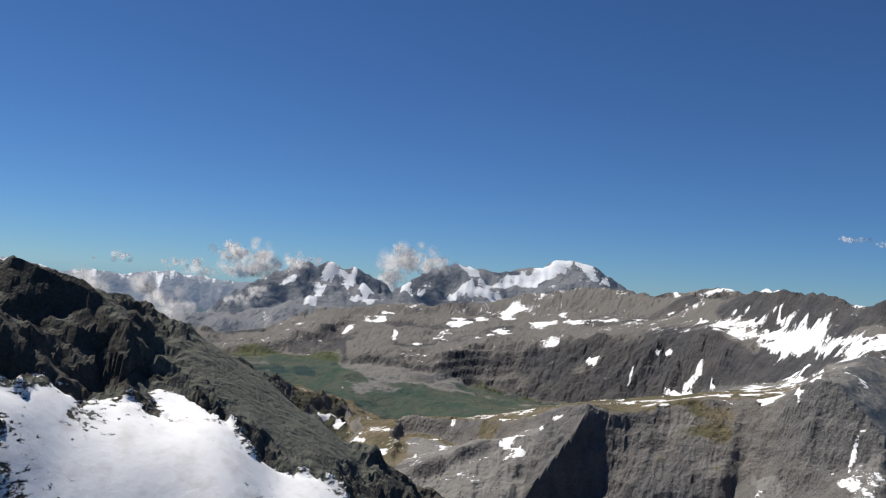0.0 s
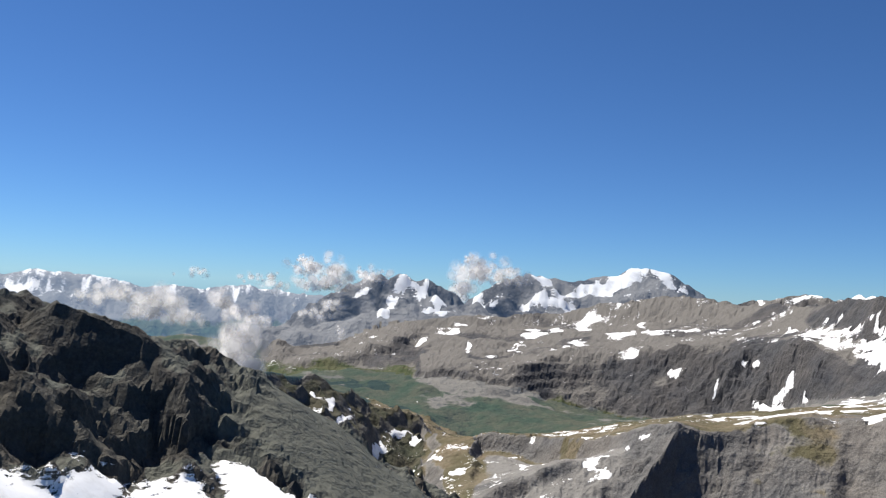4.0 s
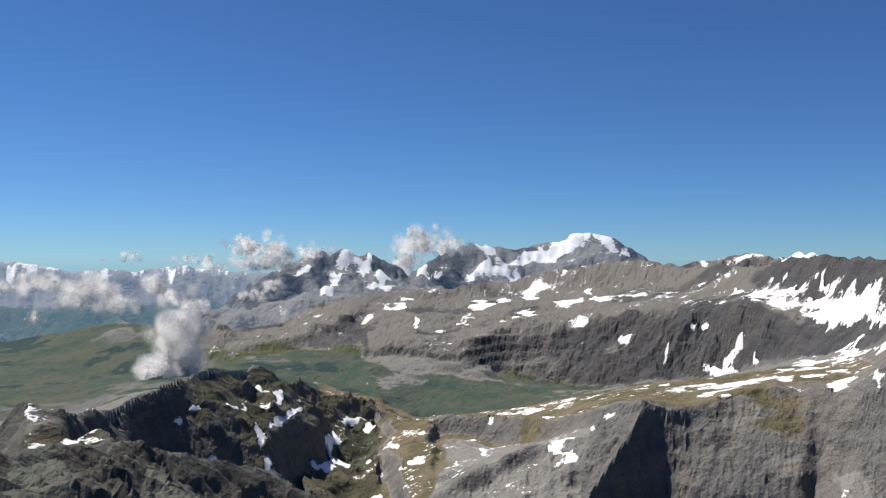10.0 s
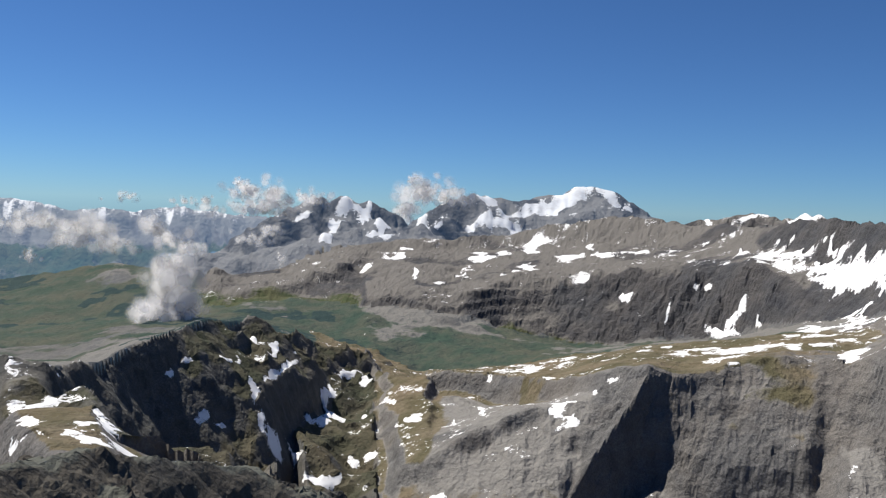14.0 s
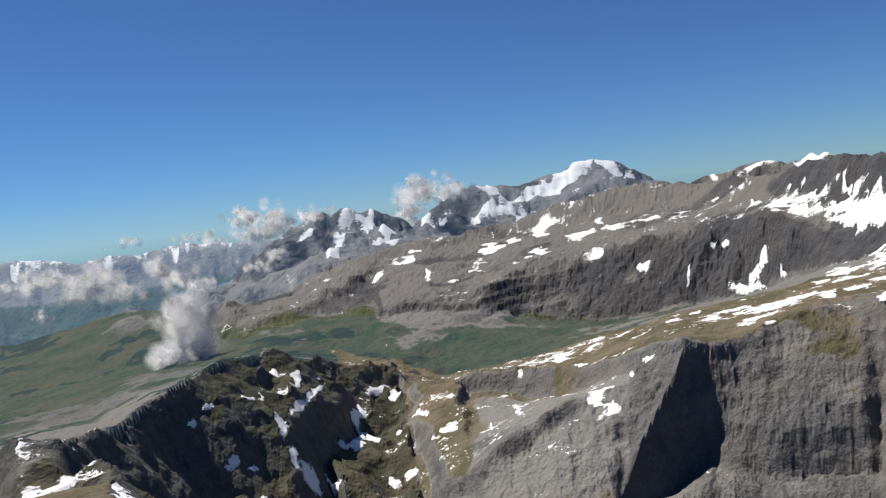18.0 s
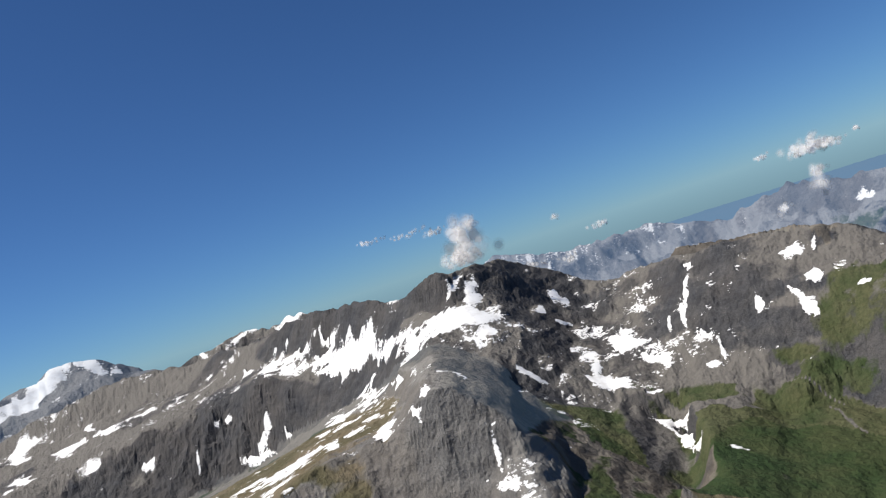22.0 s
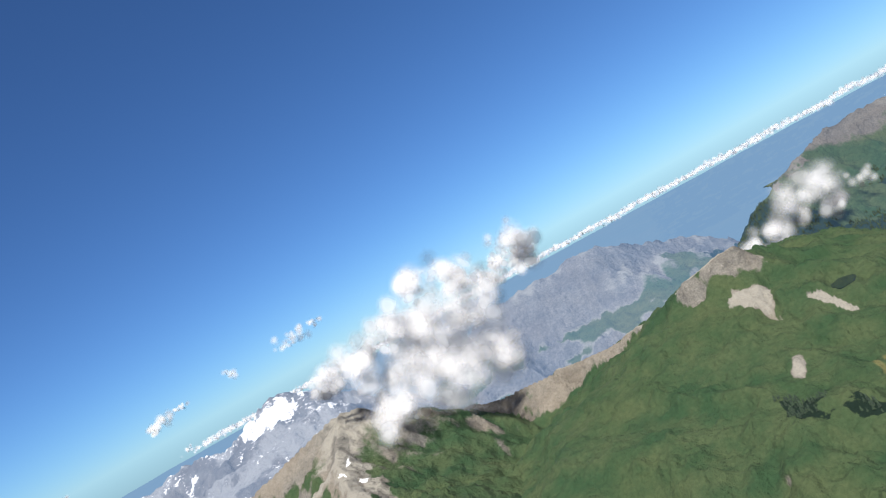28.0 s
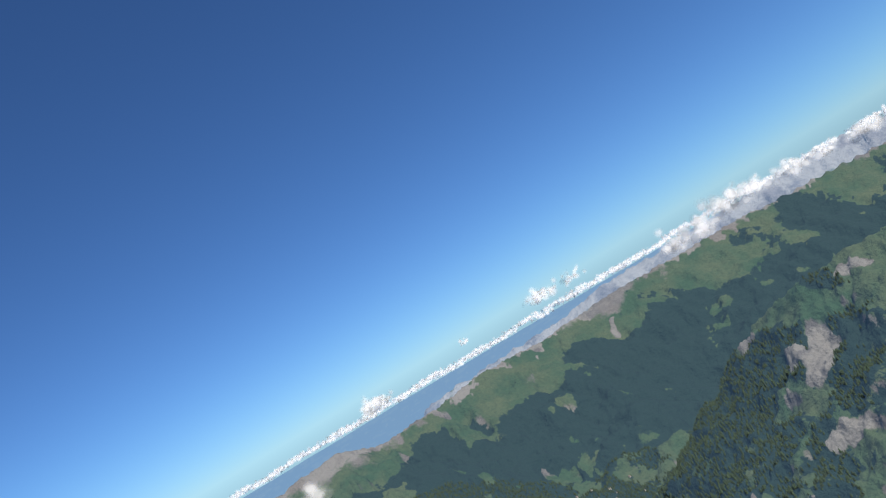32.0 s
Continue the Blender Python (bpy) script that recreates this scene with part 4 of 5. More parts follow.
SNOW.append((
    (-921, -160.2, 9.7, 15.4, 27.5, 4.4),
    (-883.6, -136.1, 25, 12.1, 17.7, 0.4),
    (-852.4, -112.8, 18.4, 20.6, 13.9, 1.8),
    (-790.6, -80.1, 27.9, 20.9, 10.6, 1.2),
    (-791.4, -64.5, 23.9, 15, 8.9, 0.8),
    (-861.4, -95.5, 29.4, 17.9, 6.1, 0.8),
    (-739.8, -53.2, 26.7, 12.2, 10.4, 0.7),
    (-897.4, -128.3, 15.4, 11.9, 8.3, 1.1),
    (-777.9, -67.1, 26.5, 17.5, 12.7, 1.2),
    (-978.4, -201.2, 16.7, 11.4, 13.3, 2.5),
))
SNOW.append((
    (-429.8, -156.7, 1.4, 4.5, 1.7, 0.6),
    (-414.7, -180.3, 9.8, 10.2, 9, 3.7),
    (-401, -167.1, -2.6, 2.7, 1.9, 1.4),
    (-423.9, -164.6, -0.6, 1.8, 2.9, 1.8),
    (-473.5, -213.5, 2.3, 5.3, 2.9, 1.3),
    (-550.4, -261.4, -14.1, 1.3, 32.7, 15.2),
    (-621.7, -260.9, 5.9, 9.3, 5.2, 2.1),
    (-507.7, -267.8, 0.9, 2.5, 5.6, 2.9),
    (-418.1, -267.7, -4.2, 2.9, 6.2, 5.1),
    (-411, -276.2, 2, 3.6, 3.3, 2.2),
    (-441, -238.6, 0.2, 1.9, 20.7, 11),
    (-452.5, -308.8, 3.2, 6.5, 4.6, 3.2),
    (-415.1, -242.1, 0.5, 1.7, 9.7, 5.6),
    (-437.7, -319.5, -2.1, 1, 3.8, 2.9),
    (-386.9, -277.8, -0.2, 3.6, 3.8, 2.8),
))
SNOW.append((
    (-341.8, -207.8, 0.2, 4.2, 2.7, 1.6),
))
SNOW.append((
    (-332.5, -311.9, -3.7, -0.6, 4.7, 6.5),
    (-326.4, -300.2, -4, -0.9, 3.5, 4.9),
    (-329.8, -293.9, -7.6, -3.4, -1.5, 2.5),
    (-346.9, -294.4, 1.3, 9.7, 1.6, 0),
    (-339.2, -272.5, -5.1, 5.8, 5.1, 3.2),
    (-345.6, -267.2, -5.2, 0.1, 2.5, 2),
    (-432.6, -344.4, -6.2, -0.6, 18.3, 12),
    (-399.4, -323.5, -6.2, 1.6, 7.1, 6),
    (-423.1, -329.1, -4.7, 2.4, 8.2, 6.6),
    (-481.5, -369.2, -20.3, -3.8, 2.7, 2.6),
    (-491.7, -359.8, -1.8, 4.5, 6.4, 4.8),
    (-379.5, -283.5, -0.8, 6.8, 3.7, 2.4),
    (-388.6, -340.4, -31.3, -17.6, -1.1, 1.2),
    (-360, -326.6, -13.1, -4.6, 1.4, 2.3),
))
SNOW.append((
    (-427.9, -366.5, -10.5, -4.4, 3.2, 2.8),
    (-384, -362.8, -5.4, -1.7, 3.3, 3.3),
    (-391.9, -354.5, -13.3, -8.6, 1, 3.1),
    (-292.4, -303.8, -5.3, 0.7, 2, 2.3),
    (-302.2, -301.6, -4.7, 0.2, 1, 1),
    (-300.8, -324.7, -3.8, 0.2, 1, 1.1),
    (-284.9, -318.6, -3.8, -0.8, 1.4, 1.7),
    (-335.4, -330.8, -6.1, -2.3, 3.9, 4.1),
    (-294.5, -289.8, -2.3, 0.4, 1.5, 1.6),
))
SNOW.append((
    (-145.6, -183.6, -2.4, 5.1, 4.2, 5.8),
    (-130.5, -154.6, 7.1, 1.2, 1.4, 2.3),
    (-159.3, -182.2, 5.4, -4.1, 3.7, 5.6),
    (-152, -212.7, 1.5, 9.6, 2.1, 3.6),
    (-144.5, -200.3, 3.4, 11.9, 1.4, 2.3),
    (-201.8, -276.5, -9.1, -8.6, 0.8, 1.1),
    (-199.4, -285.3, -2, 1.2, 5.5, 9),
    (-168.7, -208.7, -9.8, -11.3, 6.4, 10.3),
    (-166.7, -201.1, -9.1, -8.1, 11.3, 14.7),
    (-167.5, -174, -3.4, -1.7, 2, 2.3),
))
SNOW.append((
    (-1534.1, -800.5, -60.2, 35.8, 30, 18.7),
    (-1713.4, -731.6, -60.3, 25, 32.9, 22.5),
    (-1796.8, -678, 16, -56.8, 31, 12.2),
    (-1780.9, -631.5, -3.6, 31.4, 29.7, 6),
    (-1740.2, -709.4, 50.5, -9.1, 11.2, 12.7),
    (-1605.7, -853, -19.7, 6.3, 43.7, 23.5),
    (-1673.6, -775.2, -18.1, 30, 24.2, 11.6),
    (-1496.7, -833.3, -6.9, 22.8, 9.7, 5.6),
    (-1444.5, -883.8, -0.6, 10.5, 9.4, 5.9),
    (-1433.6, -910.7, -4.1, 11.1, 34.6, 22.1),
    (-1634.8, -776.7, -19.7, 17.5, 15.3, 7.6),
))
SNOW.append((
    (-1219, -939.2, 28.7, -14.9, 10.4, 12),
    (-1142.8, -983.6, -11.9, 10.4, 5.8, 6.6),
    (-1144, -905, -39.2, -10.4, 12.5, 16.5),
    (-1079.7, -873.3, -8.1, 10, 12.3, 10.2),
    (-1227.1, -913.9, 4.3, 14.4, 40.9, 20.7),
    (-1213, -847.9, -47.3, -5.9, 26.1, 18.5),
    (-1156.2, -837.2, -13.7, 6.6, 9.9, 7.4),
))
SNOW.append((
    (-1280.4, -307.3, 24.2, 21.5, 22, 5.1),
    (-1264, -256.1, 4, 24.1, 6.4, 1.4),
    (-1276.5, -227.5, 14.6, -8.3, 16.5, 2.9),
    (-1225.6, -168.9, -3.7, 17, -7.5, -0.9),
    (-1232.4, -155.8, 2.7, -8.1, 7.1, 0.9),
    (-1226.6, -165.7, 2.8, -24.6, 12.1, 1.7),
))
SNOW.append((
    (-626.9, 123.8, 17, 3.6, 9.8, -7.4),
    (-586.4, 126.4, 12.6, 6.2, 4.2, -3),
    (-576.5, 89.3, 9.4, 10.6, 6.5, -3.2),
    (-600.5, 89.6, 0.2, 2.9, 14.1, -5.2),
    (-552.7, 109.5, 0.9, 4.5, 3.1, -1.5),
    (-612.5, 170.5, 3, 0.4, 17.1, -14.6),
    (-577.6, 159.5, 8.3, 1, -0, -1.2),
    (-630.1, 184.7, 4.3, 2.3, 1.5, -1.2),
    (-556.7, 160, 0.5, 1.3, 8.2, -3.1),
    (-550.4, 150, 3.1, 3.7, 2, -1.2),
    (-707, 101.2, 5, 4.5, 4.8, -3.5),
    (-683.2, 82.7, 2.9, 2.4, 8.4, -3.9),
    (-675.1, 94.4, -0.4, 4.9, 2.6, -1.4),
    (-530.9, 109.1, -7.3, -11.7, 1.5, -1.5),
    (-506.7, 103, 29.9, 1.5, 4.6, -2.7),
))
SNOW.append((
    (-445.3, 107.6, 3.8, 4.1, 1.5, -1.1),
))
SNOW.append((
    (-570.3, 231, 3.6, 5.9, 5, -2.5),
    (-564.2, 244.2, 1.2, 1.2, 4.2, -3.9),
    (-531, 210.3, 1.4, 3.5, 5.7, -1.9),
    (-543.8, 211.7, 10.1, 0.2, 0.1, -1.5),
    (-540.7, 226.2, 3.8, 2.8, 4.8, -4.8),
    (-558.3, 193, 3.5, 0.9, 3.1, -3.1),
    (-513.1, 235.8, 4.8, 3.4, 2, -1.3),
    (-602.6, 159.8, 1.3, 1.1, 13.9, -6.8),
    (-610, 151.5, 1.6, 0.6, 6, -3.8),
))
SNOW.append((
    (-1273.8, 1167.1, 33.3, 9.8, 21.3, -20.1),
    (-1347.2, 1146.3, 37, 11.3, 18.4, -16.2),
    (-1413.5, 1102.7, 34.5, 12.3, 8.9, -7.8),
    (-1483.8, 1062.2, 28.2, 19, 8.4, -6.7),
    (-1536.1, 1023.5, 20.2, 16.4, 10.9, -7.9),
    (-1606.3, 959.1, 27.4, 14.9, 6.6, -4.8),
    (-1325.3, 1169.6, 25.1, -9.3, -0.1, -5.8),
    (-3162.4, 2750.1, -169.9, 116.4, -162, 154.7),
    (-744.8, 1162.8, 39.0, 4.0, 7.0, -13.5),
    (-804.8, 1171.0, 26.0, -11.2, 3.0, -5.5),
    (-902.8, 1224.5, 10, -0.2, -0.3, -3.6),
))
SNOW.append((
    (-723.8, 1173.2, 22.2, 8.5, 5.2, -9.8),
    (-741.8, 1149.5, 10.8, 7.2, 2.5, -4.2),
    (-803.5, 1187.5, 18.8, -13.2, 8.8, -14.5),
    (-294.4, 414.5, 1.1, 0.1, 1.2, -8.5),
    (-280.3, 394.8, 2.5, 0.4, -0, -2.8),
    (-295.1, 400.1, 6, -4.2, -1, -1.3),
    (-1175.6, 956.1, -9.7, 2.5, -2.1, 4.3),
    (-558.7, 412.5, 0.9, 1.0, 4.0, -4.8),
    (-539.4, 407.6, 0.8, 1.5, 0.6, -1.4),
    (-509.0, 439.1, 0.5, 0.5, 0.3, -3.4),
))
SNOW.append((
    (-1458, -2753.9, -51.5, 21.8, 11.5, 22.9),
    (-1395, -2780.9, -25.3, 25.6, 9, 18.9),
    (-1558, -2715.2, -36.9, 15.6, 7.8, 14.4),
    (-1660.7, -2654, -32.2, 11.8, 9.5, 16.1),
    (-1440.9, -2664.2, -17.1, 4.1, 10.5, 20.1),
    (-2046.9, -2395.4, -20.6, 20.6, 8.9, 11),
    (-1852.7, -2541.9, -26.5, 10.5, 8.1, 11.6),
))
SNOW.append((
    (-34.2, -39.6, -3.2, -1.1, 1.8, 2.4),
    (-40.4, -33.9, 6.8, -3.6, 2.2, 1.4),
    (-36.7, -35.8, 11.2, 0.1, 2.3, 3.1),
    (-35.5, -34.1, 11.3, -8.9, 1.5, 1.9),
    (-34.6, -40.2, -3.6, -1.3, 0.9, 1.5),
    (-39.1, -40.9, -1.8, -0.1, 0.8, 0.6),
))
# the broad snowfield at the foot of the near ridge
SNOW.append((
    (-37.0, -32.0, -12.0, -1.0, 1.0, -9.0),
    (-46.5, -40.0, -0.5, -4.5, 2.0, 0.3),
    (-48.0, -29.5, -6.5, 1.5, 1.0, -3.5),
))
FIELD = np.full(X.shape, -1.0)
scale = np.where(RR < 170, 0.4, np.where(RR > 1150, 2.5, 1.0))
EDGE_X = np.where(RR < 170, 0.2, 0.55) * fbm(X / scale, Y / scale, 13, 4, 601, 0.65)
EDGE_Y = np.where(RR < 170, 0.2, 0.55) * fbm(X / scale, Y / scale, 13, 4, 607, 0.65)
for group in SNOW:
    for sx, sy, ux, uy, vx, vy in group:
        det = ux * vy - uy * vx
        if abs(det) < 0.2:
            continue
        reach = 2.0 * max(abs(ux) + abs(vx), abs(uy) + abs(vy))
        box = (abs(X - sx) < reach) & (abs(Y - sy) < reach)
        dx, dy = X[box] - sx, Y[box] - sy
        thin = 1.6 * min(math.hypot(ux, uy), math.hypot(vx, vy))
        dx, dy = dx + EDGE_X[box] * thin, dy + EDGE_Y[box] * thin
        q = ((dx * vy - dy * vx) / det) ** 2 + ((dy * ux - dx * uy) / det) ** 2
        FIELD[box] = np.maximum(FIELD[box], 1.0 - q)
# larger snowfields fill the hollows below them
calm = H.copy()
for turn in range(22):
    calm[1:-1] = (calm[:-2] + 2 * calm[1:-1] + calm[2:]) / 4
    calm[:, 1:-1] = (calm[:, :-2] + 2 * calm[:, 1:-1] + calm[:, 2:]) / 4
H += (calm - H) * 0.9 * smooth(FIELD, -0.1, 0.35) * (RR < 1150)
# the snowfield by the near ridge lies smooth over the rocks
near_rings = RAD < 175
even = H[:, near_rings].copy()
for turn in range(60):
    even[1:-1] = (even[:-2] + 2 * even[1:-1] + even[2:]) / 4
    even[:, 1:-1] = (even[:, :-2] + 2 * even[:, 1:-1] + even[:, 2:]) / 4
H[:, near_rings] += (even - H[:, near_rings]) * smooth(np.maximum(FIELD, LOOSE - 0.75)[:, near_rings], -0.15, 0.25)
spots = fbm(X, Y, 24, 5, 133, 0.62)
spots = np.where(RR > 1300, fbm(X, Y, 60, 5, 133, 0.62), np.where(RR < 140, fbm(X, Y, 12, 5, 133), spots))
COVER = np.minimum(FIELD, 0.8) + np.where(RR < 170, 0.08, 0.4) * spots + np.where(RR < 170, 0.0, 0.5) * fbm(X / scale, Y / scale, 6, 3, 137, 0.6) - np.where(RR < 170, 0.0, 0.12) * smooth(STEEP, 1.5, 2.5)
COVER = np.where(FIELD < -0.98, -1.0, COVER)
# broken snow on the limestone range and the far summits
FAR_SNOW = np.isin(OWNER, [NAMES.index("glarnisch"), NAMES.index("farleft")])
COVER = np.maximum(COVER, np.where(FAR_SNOW, fbm(X, Y, 30, 6, 153, 0.75) - np.where(OWNER == NAMES.index("farleft"), 0.66, 0.75) + 0.5 * smooth(H, 195, 265) * (1 - 0.6 * smooth(STEEP, 0.7, 1.3)) - 0.3 * (1 - smooth(H, 170, 200)), -1))
# old snow left in hollows of the high ground
hollow = fbm(X, Y, 15, 5, 143, 0.65) + 0.45 * fbm(X, Y, 150, 3, 149)
high = np.isin(OWNER, [NAMES.index(n) for n in ("ruchi", "bench", "plateau", "todi", "twin", "tipspur", "knoll", "maettlen", "glarnisch", "nose", "snowback")])
COVER = np.maximum(COVER, np.where(high, hollow - np.where(RR > 1150, 0.9, 0.7) - 1.2 * smooth(STEEP, 0.5, 1.1) + 0.12 * smooth(H, 240, 320) - 1.2 * (1 - smooth(H, 178, 205)) * (Y > 0), -1))



def regions(values):
    """Numbers of the connected areas of equal value in a table of cells."""
    rows, cols = values.shape
    start, code = [], []
    parent = []

    def root(a):
        while parent[a] != a:
            parent[a] = parent[parent[a]]
            a = parent[a]
        return a

    number = np.zeros(values.shape, np.int64)
    before = None
    for i in range(rows):
        line = values[i]
        cuts = np.concatenate([[0], np.nonzero(np.diff(line))[0] + 1, [cols]])
        now = []
        for a, b in zip(cuts[:-1], cuts[1:]):
            parent.append(len(parent))
            now.append((a, b, line[a], len(parent) - 1))
        number[i] = np.repeat([n[3] for n in now], np.diff(cuts))
        if before:
            p = q = 0
            while p < len(before) and q < len(now):
                u, w = before[p], now[q]
                if u[2] == w[2] and u[0] < w[1] and w[0] < u[1]:
                    parent[root(u[3])] = root(w[3])
                if u[1] < w[1]:
                    p += 1
                else:
                    q += 1
        before = now
    table = np.array([root(a) for a in range(len(parent))])
    return table[number]


# stray scraps of one mountain inside another go to the one round them
cell_owner = OWNER[:-1, :-1].copy()
for turn in range(3):
    part_of = regions(cell_owner)
    ids, first, count = np.unique(part_of, return_index=True, return_counts=True)
    owner_of = cell_owner.ravel()[first]
    largest = {}
    for i, o, n in zip(ids, owner_of, count):
        if n > largest.get(o, (0, 0))[0]:
            largest[o] = (n, i)
    keep = np.array([v[1] for v in largest.values()] + [i for i, o in zip(ids, owner_of) if o == -1])
    stray = ~np.isin(part_of, keep)
    if not stray.any():
        break
    filled = cell_owner.copy()
    filled[stray] = -9
    for step in range(400):
        todo = filled == -9
        if not todo.any():
            break
        grown = filled.copy()
        for axis, shift in ((0, 1), (0, -1), (1, 1), (1, -1)):
            near = np.roll(filled, shift, axis)
            take = (grown == -9) & (near != -9)
            grown[take] = near[take]
        filled = grown
    cell_owner = filled


def land_mesh(name, cells, z, mat, attrs=(), soft=True):
    """A mesh of the cells (ring net faces) given, with its own points only."""
    ai, ri = np.nonzero(cells)
    v = np.stack([ai * nr + ri, ai * nr + ri + 1, (ai + 1) * nr + ri + 1, (ai + 1) * nr + ri], 1)
    used, inverse = np.unique(v.ravel(), return_inverse=True)
    co = np.stack([X.ravel()[used], Y.ravel()[used], z.ravel()[used]], 1).astype(np.float32)
    me = bpy.data.meshes.new(name)
    me.vertices.add(len(used))
    me.vertices.foreach_set("co", co.ravel())
    me.loops.add(v.size)
    me.loops.foreach_set("vertex_index", inverse.ravel().astype(np.int32))
    me.polygons.add(len(v))
    me.polygons.foreach_set("loop_start", np.arange(0, v.size, 4, dtype=np.int32))
    me.polygons.foreach_set("use_smooth", np.full(len(v), soft))
    for label, values in attrs:
        at = me.attributes.new(label, "FLOAT", "POINT")
        at.data.foreach_set("value", values.ravel()[used].astype(np.float32))
    me.update(calc_edges=True)
    me.materials.append(mat)
    return me


LOOK = {
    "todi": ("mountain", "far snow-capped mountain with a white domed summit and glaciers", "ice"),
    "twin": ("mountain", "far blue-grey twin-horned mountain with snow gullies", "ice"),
    "ruchi": ("mountain", "long dark grey limestone mountain ridge with snow and cliffs", "dark"),
    "maettlen": ("mountain", "grey-brown cliffed mountain ridge above a green valley", "brown"),
    "snowback": ("mountain", "snowy mountain crest behind the dark ridge", "dark"),
    "bench": ("mountain_terrace", "dark rock terrace with cliffs and snow patches below the ridge", "dark"),
    "plateau": ("mountain_plateau", "pale rocky plateau with snow patches above sheer grey cliffs", "pale"),
    "haus": ("mountain", "dark grey rocky summit with a bright sloping glacier", "dark"),
    "nose": ("mountain_spur", "brown scree spur running up to the snowy main summit", "brown"),
    "tipspur": ("mountain_spur", "pale grey scree spur with a sheer shaded side", "pale"),
    "knoll": ("rocky_knoll", "rounded dark rocky knoll with turf and snow gullies", "knoll"),
    "knoll2": ("rocky_knoll", "small dark horseshoe-shaped rock step", "dark"),
    "slab": ("mountain_shoulder", "flat turf and rock shoulder with snow patches", "pale"),
    "near": ("mountain_ridge", "near dark brown crumbling rock ridge with snow at its foot", "near"),
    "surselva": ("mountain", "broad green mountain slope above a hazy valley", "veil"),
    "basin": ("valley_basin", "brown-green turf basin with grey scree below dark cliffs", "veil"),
    "kspur": ("mountain_spur", "pale rocky spur with a scree gully above pasture", "turf"),
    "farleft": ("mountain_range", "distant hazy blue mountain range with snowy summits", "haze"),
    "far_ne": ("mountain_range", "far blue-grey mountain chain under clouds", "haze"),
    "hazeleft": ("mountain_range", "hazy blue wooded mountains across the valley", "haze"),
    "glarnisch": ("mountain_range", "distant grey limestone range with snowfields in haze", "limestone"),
    "green": ("mountain", "green grassy mountain with a grey scree crest", "turf"),
    "schabell": ("mountain", "green alpine mountain with a pale cliff and woods", "turf"),
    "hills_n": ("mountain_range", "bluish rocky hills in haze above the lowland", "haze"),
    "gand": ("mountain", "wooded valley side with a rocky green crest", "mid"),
    "plateau_e": ("hill", "green alpine pasture hill with a pale quarry-like scar", "turf"),
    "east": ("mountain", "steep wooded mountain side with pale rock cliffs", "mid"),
}
ATTRS = (("grass", GRASS), ("scree", SCREE), ("wood", WOOD), ("hay", HAY), ("cover", np.clip(COVER, -1, 1)))
SNOW_ATTRS = (("cover", np.clip(COVER, -1, 1)),)
# Distant ranges take the snow whose colour has haze painted in.
SNOW_KIND = {"near": "snow_near", "ice": "snow_hazed", "haze": "snow_hazed", "limestone": "snow_hazed"}
cell_far = (RR[:-1, :-1] > 2400) | ((RR[:-1, :-1] > 680) & (Y[:-1, :-1] > 300) & (X[:-1, :-1] < 250))
lift = np.where(RR < 170, 0.2, np.where(RR > 1150, 1.3, 0.45))
SNOW_Z = H + lift * np.clip(COVER, -0.5, 0.6)
white = COVER > 0
snow_cells = white[:-1, :-1] | white[1:, :-1] | white[:-1, 1:] | white[1:, 1:]
for k, name in enumerate(NAMES):
    cells = cell_owner == k
    if not cells.any():
        continue
    word, label, mat = LOOK[name]
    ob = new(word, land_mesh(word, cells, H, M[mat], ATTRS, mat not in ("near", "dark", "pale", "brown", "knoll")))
    tagged(ob, label, "mountain")
    some = (snow_cells & cells)
    if some.sum() < 3:
        continue
    lot = regions(np.where(some, 1, 0))
    ids, count = np.unique(lot[some], return_counts=True)
    order = np.argsort(-count)
    rest = np.zeros(cells.shape, bool)
    for rank, i in enumerate(ids[order]):
        piece = some & (lot == i) if rank < 26 else None
        if rank < 26 and count[order][rank] >= 14:
            word = "glacier" if count[order][rank] > 1500 else "snow_patch"
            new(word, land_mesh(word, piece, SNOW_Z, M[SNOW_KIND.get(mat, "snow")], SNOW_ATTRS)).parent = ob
        else:
            rest |= lot == i
    rest &= some
    if rest.any():
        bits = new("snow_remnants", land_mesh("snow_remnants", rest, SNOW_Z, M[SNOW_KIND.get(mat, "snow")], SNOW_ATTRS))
        bits.parent = ob
        tagged(bits, kind="stuff")
ground = new("ground", land_mesh("ground", (cell_owner < 0) & ~cell_far, H, M["ground"], ATTRS))
tagged(ground, "valley floor with turf, scree and woods between the mountains", "ground", kind="structure")
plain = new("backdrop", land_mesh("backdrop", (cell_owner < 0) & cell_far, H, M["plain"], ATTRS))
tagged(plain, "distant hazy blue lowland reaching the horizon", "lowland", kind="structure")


# ---- clouds ----
vapour, vn, vl = material("cloud_vapour")
vn.remove(vn["Principled BSDF"])
v_front, v_back = vn.new("ShaderNodeBsdfDiffuse"), vn.new("ShaderNodeBsdfTranslucent")
v_front.inputs[0].default_value = v_back.inputs[0].default_value = (0.8, 0.8, 0.82, 1)
v_mix = vn.new("ShaderNodeMixShader")
v_mix.inputs[0].default_value = 0.5
vl.new(v_front.outputs[0], v_mix.inputs[1])
vl.new(v_back.outputs[0], v_mix.inputs[2])
v_clear, v_out = vn.new("ShaderNodeBsdfTransparent"), vn.new("ShaderNodeMixShader")
v_uv = vn.new("ShaderNodeUVMap")
v_uv.uv_map = "wisp"
v_far = vn.new("ShaderNodeVectorMath")
v_far.operation = "LENGTH"
vl.new(v_uv.outputs[0], v_far.inputs[0])
v_soft = vn.new("ShaderNodeMapRange")
v_soft.interpolation_type = "SMOOTHSTEP"
